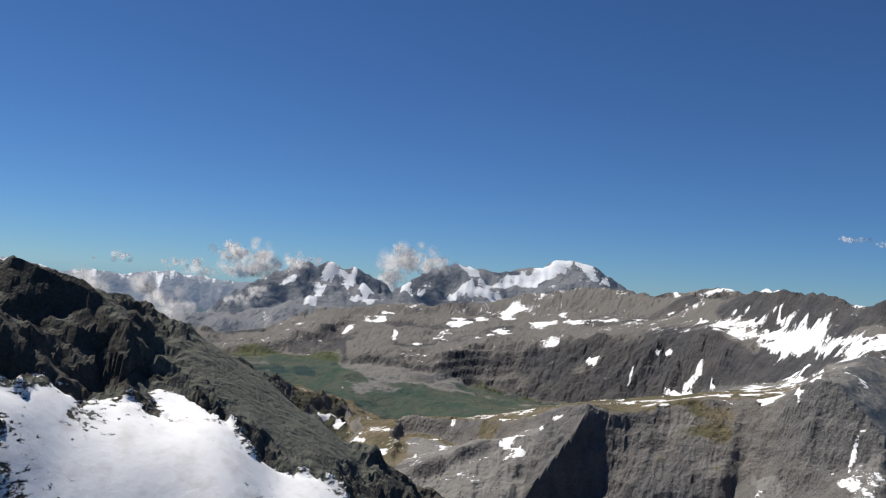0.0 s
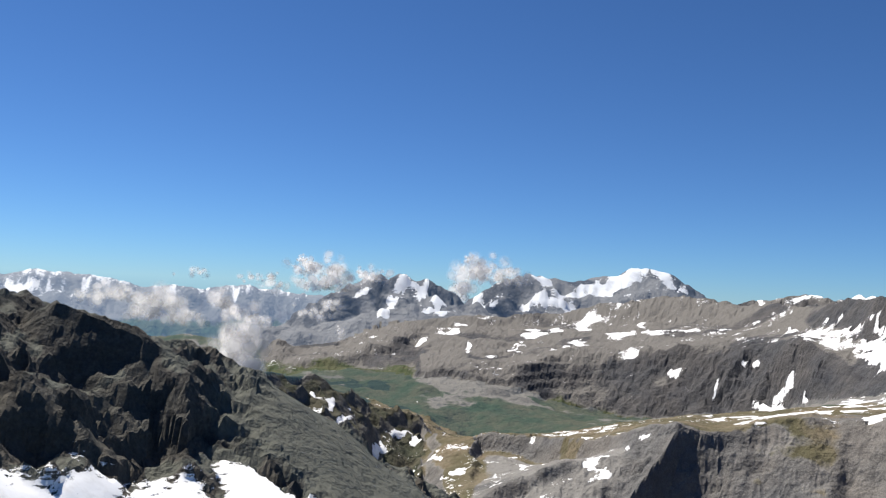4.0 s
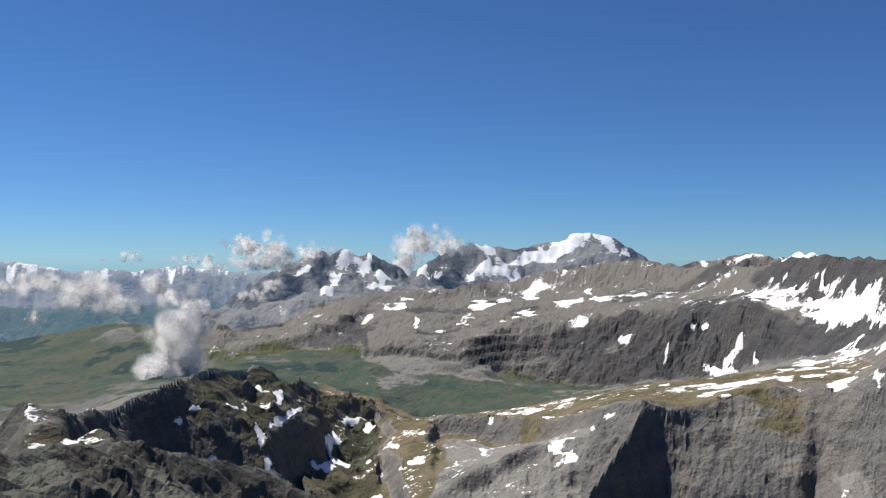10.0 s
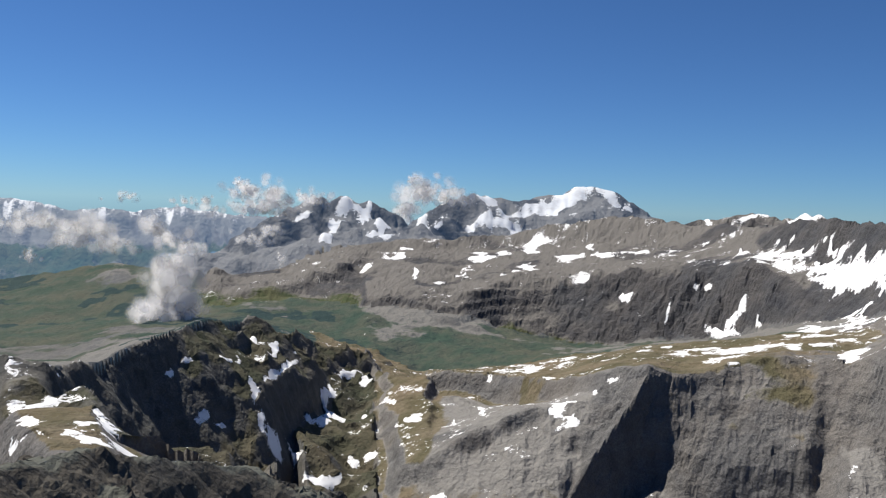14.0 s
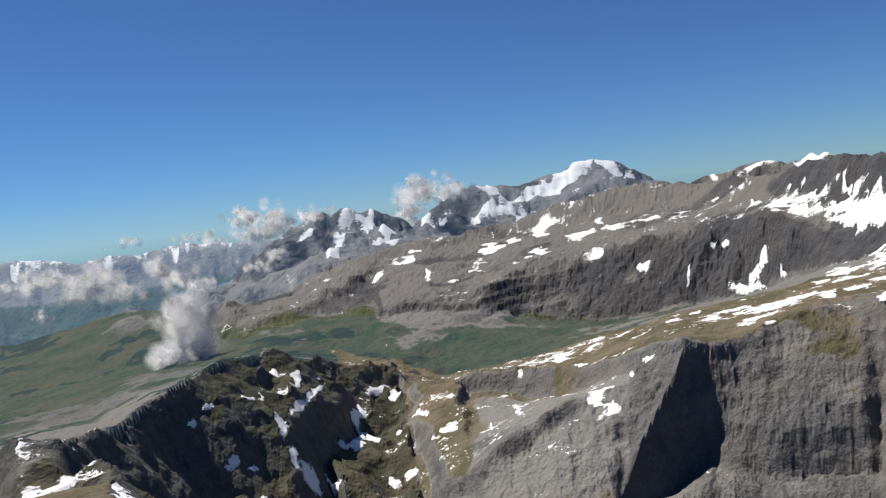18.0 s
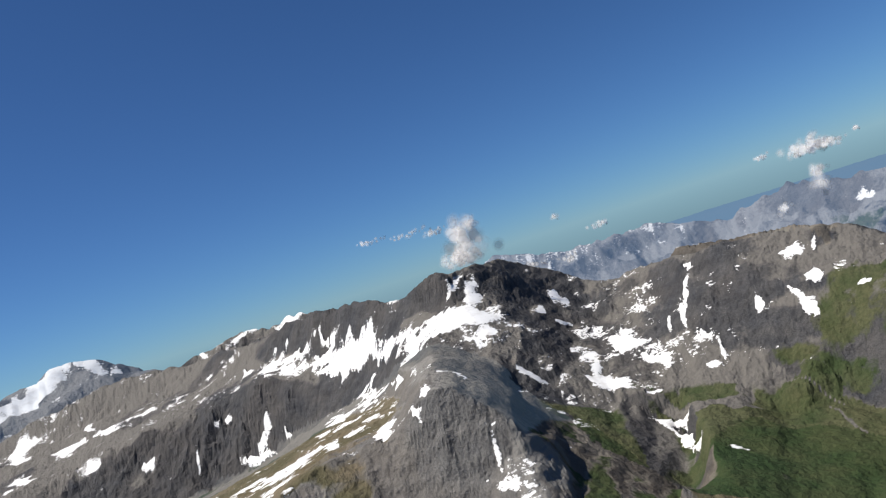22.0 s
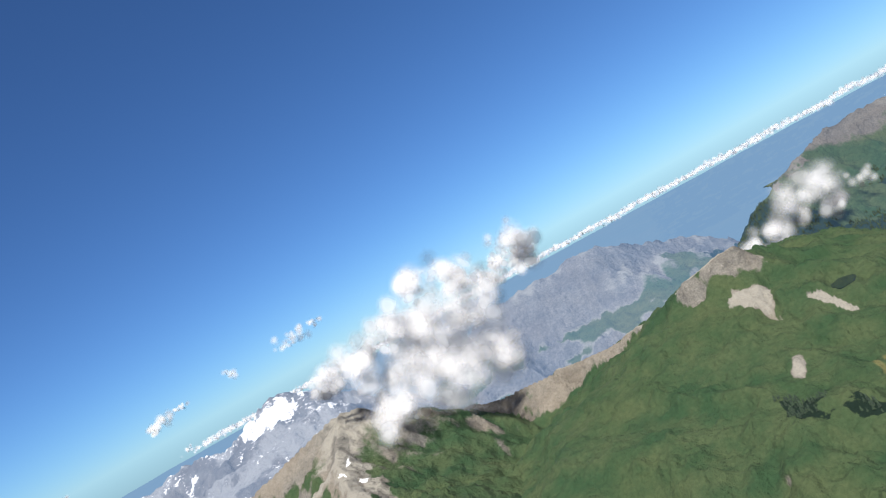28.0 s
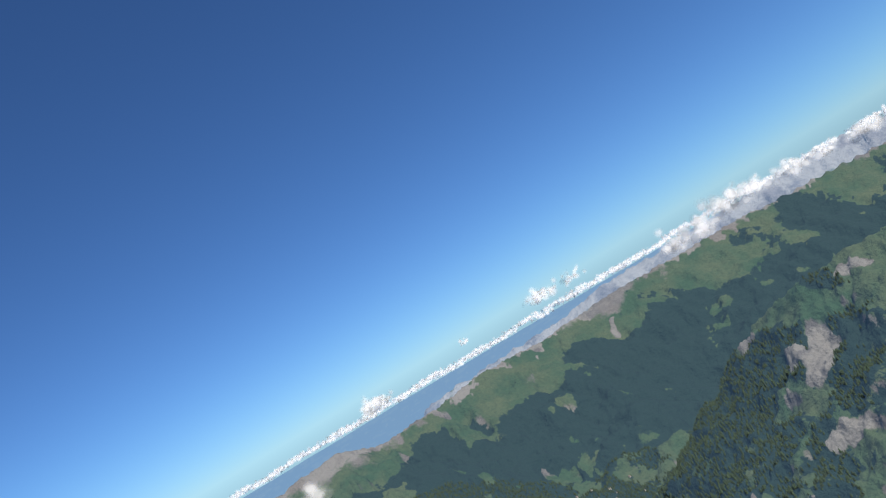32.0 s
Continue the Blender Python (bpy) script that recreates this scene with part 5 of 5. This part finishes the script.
for socket, value in zip(v_soft.inputs[1:5], (1.0, 0.0, 0.0, 1.0)):
    socket.default_value = value
vl.new(v_far.outputs["Value"], v_soft.inputs[0])
v_curl = math_node(vn, vl, "ADD", noise_fac(vn, vl, 0.045, 9, 0.34, 0.72, None, 0.58), 0.1)
v_curl = math_node(vn, vl, "MULTIPLY", v_curl, v_soft.outputs[0])
vl.new(math_node(vn, vl, "MINIMUM", v_curl, 0.55), v_out.inputs[0])
vl.new(v_clear.outputs[0], v_out.inputs[1])
vl.new(v_mix.outputs[0], v_out.inputs[2])
vl.new(v_out.outputs[0], vn["Material Output"].inputs[0])

CLOUDS = []
CLOUDS.append(('valley_cloud', 'white puffy cumulus cloud drifting over the green valley', (
    (-622.2, -718.8, 228.7, 24.7, 24.7),
    (-626.6, -715.0, 201.5, 34.6, 29.7),
    (-605.1, -719.9, 184.9, 32.6, 17.9),
    (-626.7, -701.7, 178.4, 21.2, 13.0),
    (-608.5, -710.7, 167.5, 24.3, 8.1),
)))
CLOUDS.append(('low_cloud', 'white low cloud bank over the hazy blue valley', (
    (-842.6, -1299.0, 258.4, 82.4, 19.2),
    (-892.6, -1266.2, 245.1, 82.4, 27.5),
    (-920.3, -1221.8, 222.6, 54.2, 21.7),
    (-802.0, -1265.4, 203.4, 18.6, 10.6),
    (-867.0, -1259.3, 226.8, 40.7, 19.0),
)))
CLOUDS.append(('low_cloud', 'ragged white cloud over the valley', (
    (-920.1, -1121.1, 260.1, 33.3, 23.1),
    (-927.6, -1089.1, 238.3, 43.0, 20.2),
    (-937.7, -1040.9, 222.2, 49.5, 14.8),
)))
CLOUDS.append(('summit_cloud', 'white cloud piled against the snowy twin peaks', (
    (-1064.7, -1044.6, 321.2, 44.8, 18.5),
    (-1098.0, -1009.9, 310.0, 52.8, 26.4),
    (-1071.2, -1023.7, 292.5, 65.5, 18.3),
    (-1140.2, -962.5, 310.0, 34.3, 15.8),
    (-1054.5, -1054.8, 335.3, 13.2, 7.9),
)))
CLOUDS.append(('summit_cloud', 'white cumulus cloud rising in the gap before the snowy peak', (
    (-1427.2, -909.3, 338.3, 57.1, 30.0),
    (-1463.1, -869.9, 328.5, 51.4, 27.2),
    (-1392.3, -926.4, 305.1, 35.6, 32.6),
    (-1360.4, -937.8, 270.7, 44.0, 20.5),
    (-1414.5, -929.0, 357.0, 18.0, 12.0),
)))
CLOUDS.append(('ragged_cloud', 'thin ragged grey cloud above the far valley', (
    (-1075.2, -1380.6, 304.9, 46.8, 12.4),
    (-1102.9, -1228.5, 298.0, 51.9, 15.6),
    (-1092.0, -1171.0, 283.5, 32.7, 20.1),
)))
CLOUDS.append(('ragged_cloud', 'thin cloud veil on the dark mountain flank', (
    (-936.3, -904.2, 246.9, 46.6, 12.2),
    (-953.6, -886.2, 260.3, 30.4, 12.2),
    (-929.7, -838.4, 216.9, 8.8, 21.4),
)))
CLOUDS.append(('summit_cloud', 'white cloud sitting on the rocky main summit', (
    (-714.6, 44.1, 328.9, 15.6, 14.4),
    (-714.4, 45.6, 311.4, 22.8, 12.0),
    (-710.7, 34.1, 310.1, 15.5, 7.1),
    (-713.4, 54.0, 336.8, 8.4, 7.2),
)))
CLOUDS.append(('ragged_cloud', 'long faint cloud streamer trailing from the summit', (
    (-714.3, -30.1, 345.7, 17.9, 2.6),
    (-713.3, 2.4, 342.3, 21.1, 3.2),
    (-711.9, 22.3, 337.2, 13.7, 3.7),
    (-741.8, 96.8, 285.7, 22.4, 5.0),
    (-763.6, 137.2, 281.0, 11.7, 5.3),
)))
CLOUDS.append(('far_cloud', 'small grey cloud over the far limestone range', (
    (-1530.6, 831.9, 309.3, 49.6, 19.3),
    (-1507.7, 869.5, 305.1, 30.3, 13.8),
    (-1572.1, 757.5, 316.1, 19.3, 6.9),
    (-1484.0, 812.4, 265.7, 21.4, 18.7),
)))
CLOUDS.append(('far_cloud', 'small grey cloud scrap above the range', (
    (-1358.0, 730.8, 239.6, 19.4, 24.3),
    (-1389.1, 675.8, 218.9, 12.2, 12.2),
    (-1505.9, 391.3, 293.2, 24.3, 7.3),
    (-942.3, 177.4, 321.9, 5.8, 5.8),
)))
CLOUDS.append(('cumulus_cloud', 'large white cumulus cloud towering over the green mountain', (
    (-234.7, 508.9, 321.8, 19.1, 16.3),
    (-212.4, 525.4, 312.8, 23.1, 15.7),
    (-257.0, 480.4, 301.7, 19.3, 17.5),
    (-279.5, 460.9, 293.0, 21.5, 15.5),
    (-296.0, 448.1, 292.1, 14.5, 10.2),
    (-240.8, 496.5, 289.7, 35.7, 26.7),
    (-210.3, 525.9, 288.4, 27.7, 25.9),
    (-255.8, 475.5, 265.5, 34.7, 21.7),
    (-228.4, 500.3, 257.9, 31.2, 26.7),
    (-267.9, 454.8, 253.0, 21.1, 14.3),
    (-209.2, 536.5, 252.1, 23.5, 23.5),
    (-191.7, 540.4, 300.6, 18.8, 11.3),
)))
CLOUDS.append(('cumulus_cloud', 'grey-white cumulus cloud beside the larger one', (
    (-174.9, 604.5, 318.2, 17.6, 15.6),
    (-173.0, 614.9, 302.2, 21.1, 17.9),
    (-192.6, 601.4, 306.5, 12.4, 7.3),
)))
CLOUDS.append(('small_cloud', 'small flat grey cloud against the blue sky', (
    (-297.1, 442.0, 328.9, 12.6, 5.9),
    (-305.2, 438.1, 327.0, 11.0, 5.1),
    (-285.8, 447.2, 329.9, 6.7, 3.4),
)))
CLOUDS.append(('small_cloud', 'small grey cloud scrap in the sky', (
    (-376.7, 395.0, 320.0, 10.1, 5.9),
    (-382.7, 390.6, 317.8, 5.9, 4.2),
    (-367.0, 401.8, 322.7, 5.9, 2.5),
)))
CLOUDS.append(('small_cloud', 'tiny ragged cloud scrap in the sky', (
    (-348.0, 437.6, 326.4, 4.4, 5.3),
)))
CLOUDS.append(('small_cloud', 'tiny cloud scraps near the horizon', (
    (-1100.7, 1065.7, 306.7, 17.0, 7.3),
    (-878.9, 1117.7, 281.6, 11.3, 5.7),
)))
CLOUDS.append(('far_cloud', 'small grey-white cumulus low over the range', (
    (-1526.6, 855.0, 308.5, 33.1, 19.3),
    (-1543.2, 827.0, 302.2, 35.8, 13.8),
    (-1489.6, 913.2, 313.8, 11.0, 5.5),
)))
CLOUDS.append(('ridge_cloud', 'wispy cloud clinging to the rocky ridge', (
    (45.6, 607.0, 244.9, 19.9, 17.6),
    (23.0, 590.8, 237.5, 22.7, 19.3),
    (-2.3, 574.3, 232.5, 18.7, 16.5),
    (-22.8, 566.6, 227.5, 14.1, 10.8),
    (41.2, 587.5, 227.9, 11.4, 14.8),
    (70.0, 612.0, 232.0, 14.3, 8.3),
    (159.6, 700.9, 253.4, 20.9, 18.1),
    (140.0, 686.2, 242.7, 13.6, 13.6),
)))
CLOUDS.append(('far_cloud', 'small grey cumulus over the far lowland', (
    (545.3, 1343.3, 285.4, 26.7, 19.4),
    (566.9, 1333.2, 284.5, 24.3, 12.2),
)))
CLOUDS.append(('far_cloud', 'grey cumulus cloud near the horizon', (
    (1007.7, 1289.3, 300.2, 55.1, 19.3),
    (1049.7, 1252.9, 301.3, 33.1, 16.5),
    (983.4, 1309.2, 305.2, 24.8, 19.3),
)))
CLOUDS.append(('far_cloud', 'bright white cumulus bank along the distant ridges', (
    (1045.9, 972.8, 256.7, 41.3, 21.9),
    (1084.2, 927.1, 261.6, 48.6, 26.7),
    (1132.7, 897.3, 275.3, 56.7, 27.1),
    (1189.7, 869.6, 275.2, 50.2, 20.1),
    (1272.2, 835.3, 268.7, 57.0, 20.7),
    (1347.5, 806.8, 262.9, 58.8, 16.0),
    (1432.2, 755.2, 260.2, 55.1, 19.3),
    (1040.0, 902.2, 222.7, 30.5, 16.4),
)))
CLOUDS.append(('far_cloud', 'small white cumulus over the hazy plain', (
    (739.2, 1698.5, 279.6, 33.9, 21.6),
    (705.6, 1714.2, 267.4, 30.8, 15.4),
    (949.4, 1580.5, 298.8, 18.5, 9.2),
)))
# how thick each kind of cloud is, in layers of droplets
CLOUD_KIND = {"ragged_cloud": 0.8, "ridge_cloud": 1.1, "small_cloud": 1.0, "cumulus_cloud": 3.6, "summit_cloud": 2.9, "far_cloud": 1.4, "cloud_bank": 2.0, "valley_cloud": 7.0}


def cloud_mesh(name, pieces, rng):
    """A drift of soft round puffs of droplets, dense within and thinning outwards."""
    cover = CLOUD_KIND.get(name, 2.2)
    centre, turned, half = [], [], []
    for x, y, z, rh, rv in pieces:
        heart, size = np.array([x, y, z]), np.array([rh, rh, rv])
        puff = max(0.5 * min(rh, rv), math.dist((x, y), EYE) / 420)
        total = 5 + int(cover * math.pi * rh * rv / (4 * puff * puff) * 1.7)
        p = rng.normal(0, 0.36, (total, 3)) * size
        p *= rng.uniform(0.7, 1.35, (total, 1))
        low = p[:, 2] < -0.5 * rv
        p[low, 2] = -0.5 * rv + 0.3 * (p[low, 2] + 0.5 * rv)
        centre.append(p + heart)
        turned.append(0.6 * p / size + np.array([0, 0, 0.5]) + rng.normal(0, 0.12, p.shape))
        half.append(puff * rng.uniform(0.7, 1.5, total))
    p, nrm, s = np.concatenate(centre), np.concatenate(turned), np.concatenate(half)
    nrm /= np.linalg.norm(nrm, axis=1)[:, None]
    face = np.array([*EYE, 300.0]) - p
    face = face / np.linalg.norm(face, axis=1)[:, None] + rng.normal(0, 0.3, p.shape)
    face /= np.linalg.norm(face, axis=1)[:, None]
    side = np.cross(face, rng.normal(size=nrm.shape))
    side /= np.linalg.norm(side, axis=1)[:, None]
    other = np.cross(face, side)
    side, other = side * s[:, None], other * s[:, None]
    v = np.stack([p - side - other, p + side - other, p + side + other, p - side + other], 1).reshape(-1, 3)
    f = np.arange(len(v), dtype=np.int32)
    me = bpy.data.meshes.new(name)
    me.vertices.add(len(v))
    me.vertices.foreach_set("co", v.astype(np.float32).ravel())
    me.loops.add(len(f))
    me.loops.foreach_set("vertex_index", f)
    me.polygons.add(len(p))
    me.polygons.foreach_set("loop_start", np.arange(0, len(f), 4, dtype=np.int32))
    me.polygons.foreach_set("use_smooth", np.ones(len(p), bool))
    wisp = me.uv_layers.new(name="wisp")
    wisp.data.foreach_set("uv", np.tile(np.array([-1, -1, 1, -1, 1, 1, -1, 1], np.float32), len(p)))
    me.update(calc_edges=True)
    me.normals_split_custom_set_from_vertices(np.repeat(nrm, 4, axis=0).tolist())
    me.materials.append(vapour)
    return me


rng = np.random.default_rng(7)
for word, label, pieces in CLOUDS:
    tagged(new(word, cloud_mesh(word, pieces, rng)), label, "cloud", kind="stuff")


# a long low bank of far white cloud along the horizon
bank = []
for k in range(190):
    a = math.radians(326 + 0.58 * k)
    d = 4000 + rng.uniform(-300, 300)
    bank.append((EYE[0] + math.sin(a) * d, EYE[1] + math.cos(a) * d, 212 + rng.uniform(-6, 8), rng.uniform(60, 150), rng.uniform(7, 15)))
tagged(new("cloud_bank", cloud_mesh("cloud_bank", bank, rng)), "thin white cloud bank along the far horizon", "cloud", kind="stuff")

# ---- woods: spruces on the lower slopes beyond the pasture ----
def spruce_rows(points, heights, turns):
    """Small spruces of three tapering tiers each, in one mesh."""
    tiers = ((0.0, 0.30, 0.5), (0.28, 0.24, 0.78), (0.56, 0.16, 1.0))
    base, faces = [], []
    for z0, r, z1 in tiers:
        n = len(base)
        for k in range(5):
            a = k * 2 * math.pi / 5 + z0 * 3
            base.append((math.cos(a) * r, math.sin(a) * r, z0 + 0.08 * ((k * 7) % 3)))
        base.append((0, 0, z1))
        faces += [(n + k, n + (k + 1) % 5, n + 5) for k in range(5)]
    base, faces = np.array(base), np.array(faces)
    c, s = np.cos(turns), np.sin(turns)
    out = np.empty((len(points), len(base), 3), np.float32)
    out[:, :, 0] = points[:, None, 0] + heights[:, None] * (c[:, None] * base[:, 0] - s[:, None] * base[:, 1])
    out[:, :, 1] = points[:, None, 1] + heights[:, None] * (s[:, None] * base[:, 0] + c[:, None] * base[:, 1])
    out[:, :, 2] = points[:, None, 2] + heights[:, None] * base[:, 2]
    f = (faces[None] + (np.arange(len(points)) * len(base))[:, None, None]).reshape(-1, 3)
    return out.reshape(-1, 3), f


def bare_mesh(name, v, f, mat):
    me = bpy.data.meshes.new(name)
    me.vertices.add(len(v))
    me.vertices.foreach_set("co", np.asarray(v, np.float32).ravel())
    me.loops.add(f.size)
    me.loops.foreach_set("vertex_index", f.ravel().astype(np.int32))
    me.polygons.add(len(f))
    me.polygons.foreach_set("loop_start", np.arange(0, f.size, f.shape[1], dtype=np.int32))
    me.update(calc_edges=True)
    me.materials.append(mat)
    return me


tree_mat, tn, tl = material("spruce_needles")
tree_bsdf = tn["Principled BSDF"]
tree_bsdf.inputs["Roughness"].default_value = 0.9
isle = tn.new("ShaderNodeNewGeometry").outputs["Random Per Island"]
tl.new(mixed(tn, tl, isle, (0.008, 0.019, 0.012), (0.022, 0.042, 0.02)), tree_bsdf.inputs["Base Color"])

rng = np.random.default_rng(11)
wood_ok = (WOOD + 0.35 * fbm(X, Y, 22, 4, 88) > 0.52) & (RR > 200) & (RR < 640) & (X > -140) & (Y > 200) & (STEEP < 1.6)
wi, wj = np.nonzero(wood_ok[:-1, :-1])
area = (RR[wi, wj] * (AZ[wi + 1] - AZ[wi])) * (RAD[wj + 1] - RAD[wj])
number = rng.poisson(np.minimum(area / 2.6, 3.0))
wi, wj = np.repeat(wi, number), np.repeat(wj, number)
if len(wi) > 29000:
    pick = rng.choice(len(wi), 29000, replace=False)
    wi, wj = wi[pick], wj[pick]
u, v = rng.uniform(0, 1, len(wi)), rng.uniform(0, 1, len(wi))


def between(a):
    return (a[wi, wj] * (1 - u) + a[wi + 1, wj] * u) * (1 - v) + (a[wi, wj + 1] * (1 - u) + a[wi + 1, wj + 1] * u) * v


spots3 = np.stack([between(X), between(Y), between(H) - 0.15], 1)
tall = rng.uniform(1.5, 3.0, len(wi))
tv, tf = spruce_rows(spots3, tall, rng.uniform(0, 6.28, len(wi)))
forest = new("forest", bare_mesh("forest", tv, tf, tree_mat))
tagged(forest, "dark green spruce woods on the lower valley sides", "forest", kind="stuff")


# ---- village and farms on the valley floor ----
def ground_at(x, y):
    r, a = math.hypot(x - CENTRE[0], y - CENTRE[1]), math.degrees(math.atan2(x - CENTRE[0], y - CENTRE[1])) % 360
    a = a + 360 if a < 192 else a
    i, j = int(np.searchsorted(AZ, math.radians(a))) - 1, int(np.searchsorted(RAD, r)) - 1
    return float(H[max(i, 0), max(j, 0)])


def plain_material(name, a, b, scale, rough=0.8):
    m, nodes, links = material(name)
    links.new(mixed(nodes, links, noise_fac(nodes, links, scale, 5), a, b), nodes["Principled BSDF"].inputs["Base Color"])
    nodes["Principled BSDF"].inputs["Roughness"].default_value = rough
    return m


WALL_M = plain_material("white_render", (0.34, 0.32, 0.29), (0.5, 0.48, 0.44), 2.0)
TIMBER_M = plain_material("brown_timber", (0.12, 0.075, 0.045), (0.2, 0.13, 0.08), 3.0)
ROOF_M = plain_material("grey_roof", (0.10, 0.09, 0.085), (0.22, 0.18, 0.16), 2.0)


def box_and_roof(wide, deep, high):
    wall, roof = bmesh.new(), bmesh.new()
    bmesh.ops.create_cube(wall, size=1.0)
    bmesh.ops.scale(wall, vec=(wide, deep, high + 0.6), verts=wall.verts)
    bmesh.ops.translate(wall, vec=(0, 0, (high + 0.6) / 2 - 0.6), verts=wall.verts)
    w, d = wide / 2 + 0.12, deep / 2 + 0.12
    for base, rise in ((high - 0.05, 0.0), (high + 0.06, 0.02)):
        ends = []
        for y in (-d, d):
            ends.append([roof.verts.new(c) for c in ((-w, y, base), (0, y, base + 0.45 * wide + rise), (w, y, base))])
        p, q = ends
        roof.faces.new((p[0], p[1], q[1], q[0]))
        roof.faces.new((p[1], p[2], q[2], q[1]))
        roof.faces.new((p[0], p[2], p[1]))
        roof.faces.new((q[0], q[1], q[2]))
    out = []
    for label, bm in (("wall", wall), ("roof", roof)):
        me = bpy.data.meshes.new(label)
        bm.to_mesh(me)
        bm.free()
        out.append(me)
    return out


VILLAGES = (
    (313, 530, 22, 26, 'village houses', 'white village house with a grey roof in the valley'),
    (133, 304, 12, 9, 'farm houses', 'timber farm house with a grey roof on a meadow'),
    (19, 301, 6, 7, 'alpine huts', 'small timber hut in a forest clearing'),
    (160, 280, 9, 5, 'farm houses', 'timber farm house with a grey roof on a meadow'),
)
HOUSES = []
for wide, deep, high, wall_m in ((1.1, 1.4, 0.9, WALL_M), (0.9, 1.1, 0.8, TIMBER_M), (1.3, 1.8, 1.0, WALL_M)):
    a, b = box_and_roof(wide, deep, high)
    a.materials.append(wall_m)
    b.materials.append(ROOF_M)
    HOUSES.append((a, b))
rng = np.random.default_rng(23)
for cx, cy, spread, count, group, label in VILLAGES:
    for k in range(count):
        x, y = cx + rng.normal(0, spread), cy + rng.normal(0, spread * 0.6)
        a, b = HOUSES[int(rng.integers(0, 3))]
        house = new("house")
        house.matrix_world = pose(x, y, ground_at(x, y) + 0.1, 0, 0, rng.uniform(0, 180))
        new("wall", a).parent = house
        new("roof", b).parent = house
        tagged(house, label, "house", group)

# ---- tarn ----
water, wan, wal = material("dark_water")
wan["Principled BSDF"].inputs["Base Color"].default_value = (0.01, 0.018, 0.022, 1)
wan["Principled BSDF"].inputs["Roughness"].default_value = 0.08
pond = bmesh.new()
rim = []
for k in range(28):
    a = k * 2 * math.pi / 28
    r = TARN[2] * (1 + 0.16 * math.sin(2 * a + 0.7) + 0.07 * math.sin(5 * a))
    rim.append((TARN[0] + r * math.cos(a), TARN[1] + 2.0 * r * math.sin(a)))
upper = [pond.verts.new((x, y, TARN_Z - 0.05)) for x, y in rim]
under = [pond.verts.new((x, y, TARN_Z - 0.6)) for x, y in rim]
pond.faces.new(upper)
for k in range(28):
    pond.faces.new((upper[k], under[k], under[(k + 1) % 28], upper[(k + 1) % 28]))
tarn_mesh = bpy.data.meshes.new("tarn")
pond.to_mesh(tarn_mesh)
pond.free()
tarn_mesh.materials.append(water)
tagged(new("tarn", tarn_mesh), "small round dark tarn on the green pasture", "lake")
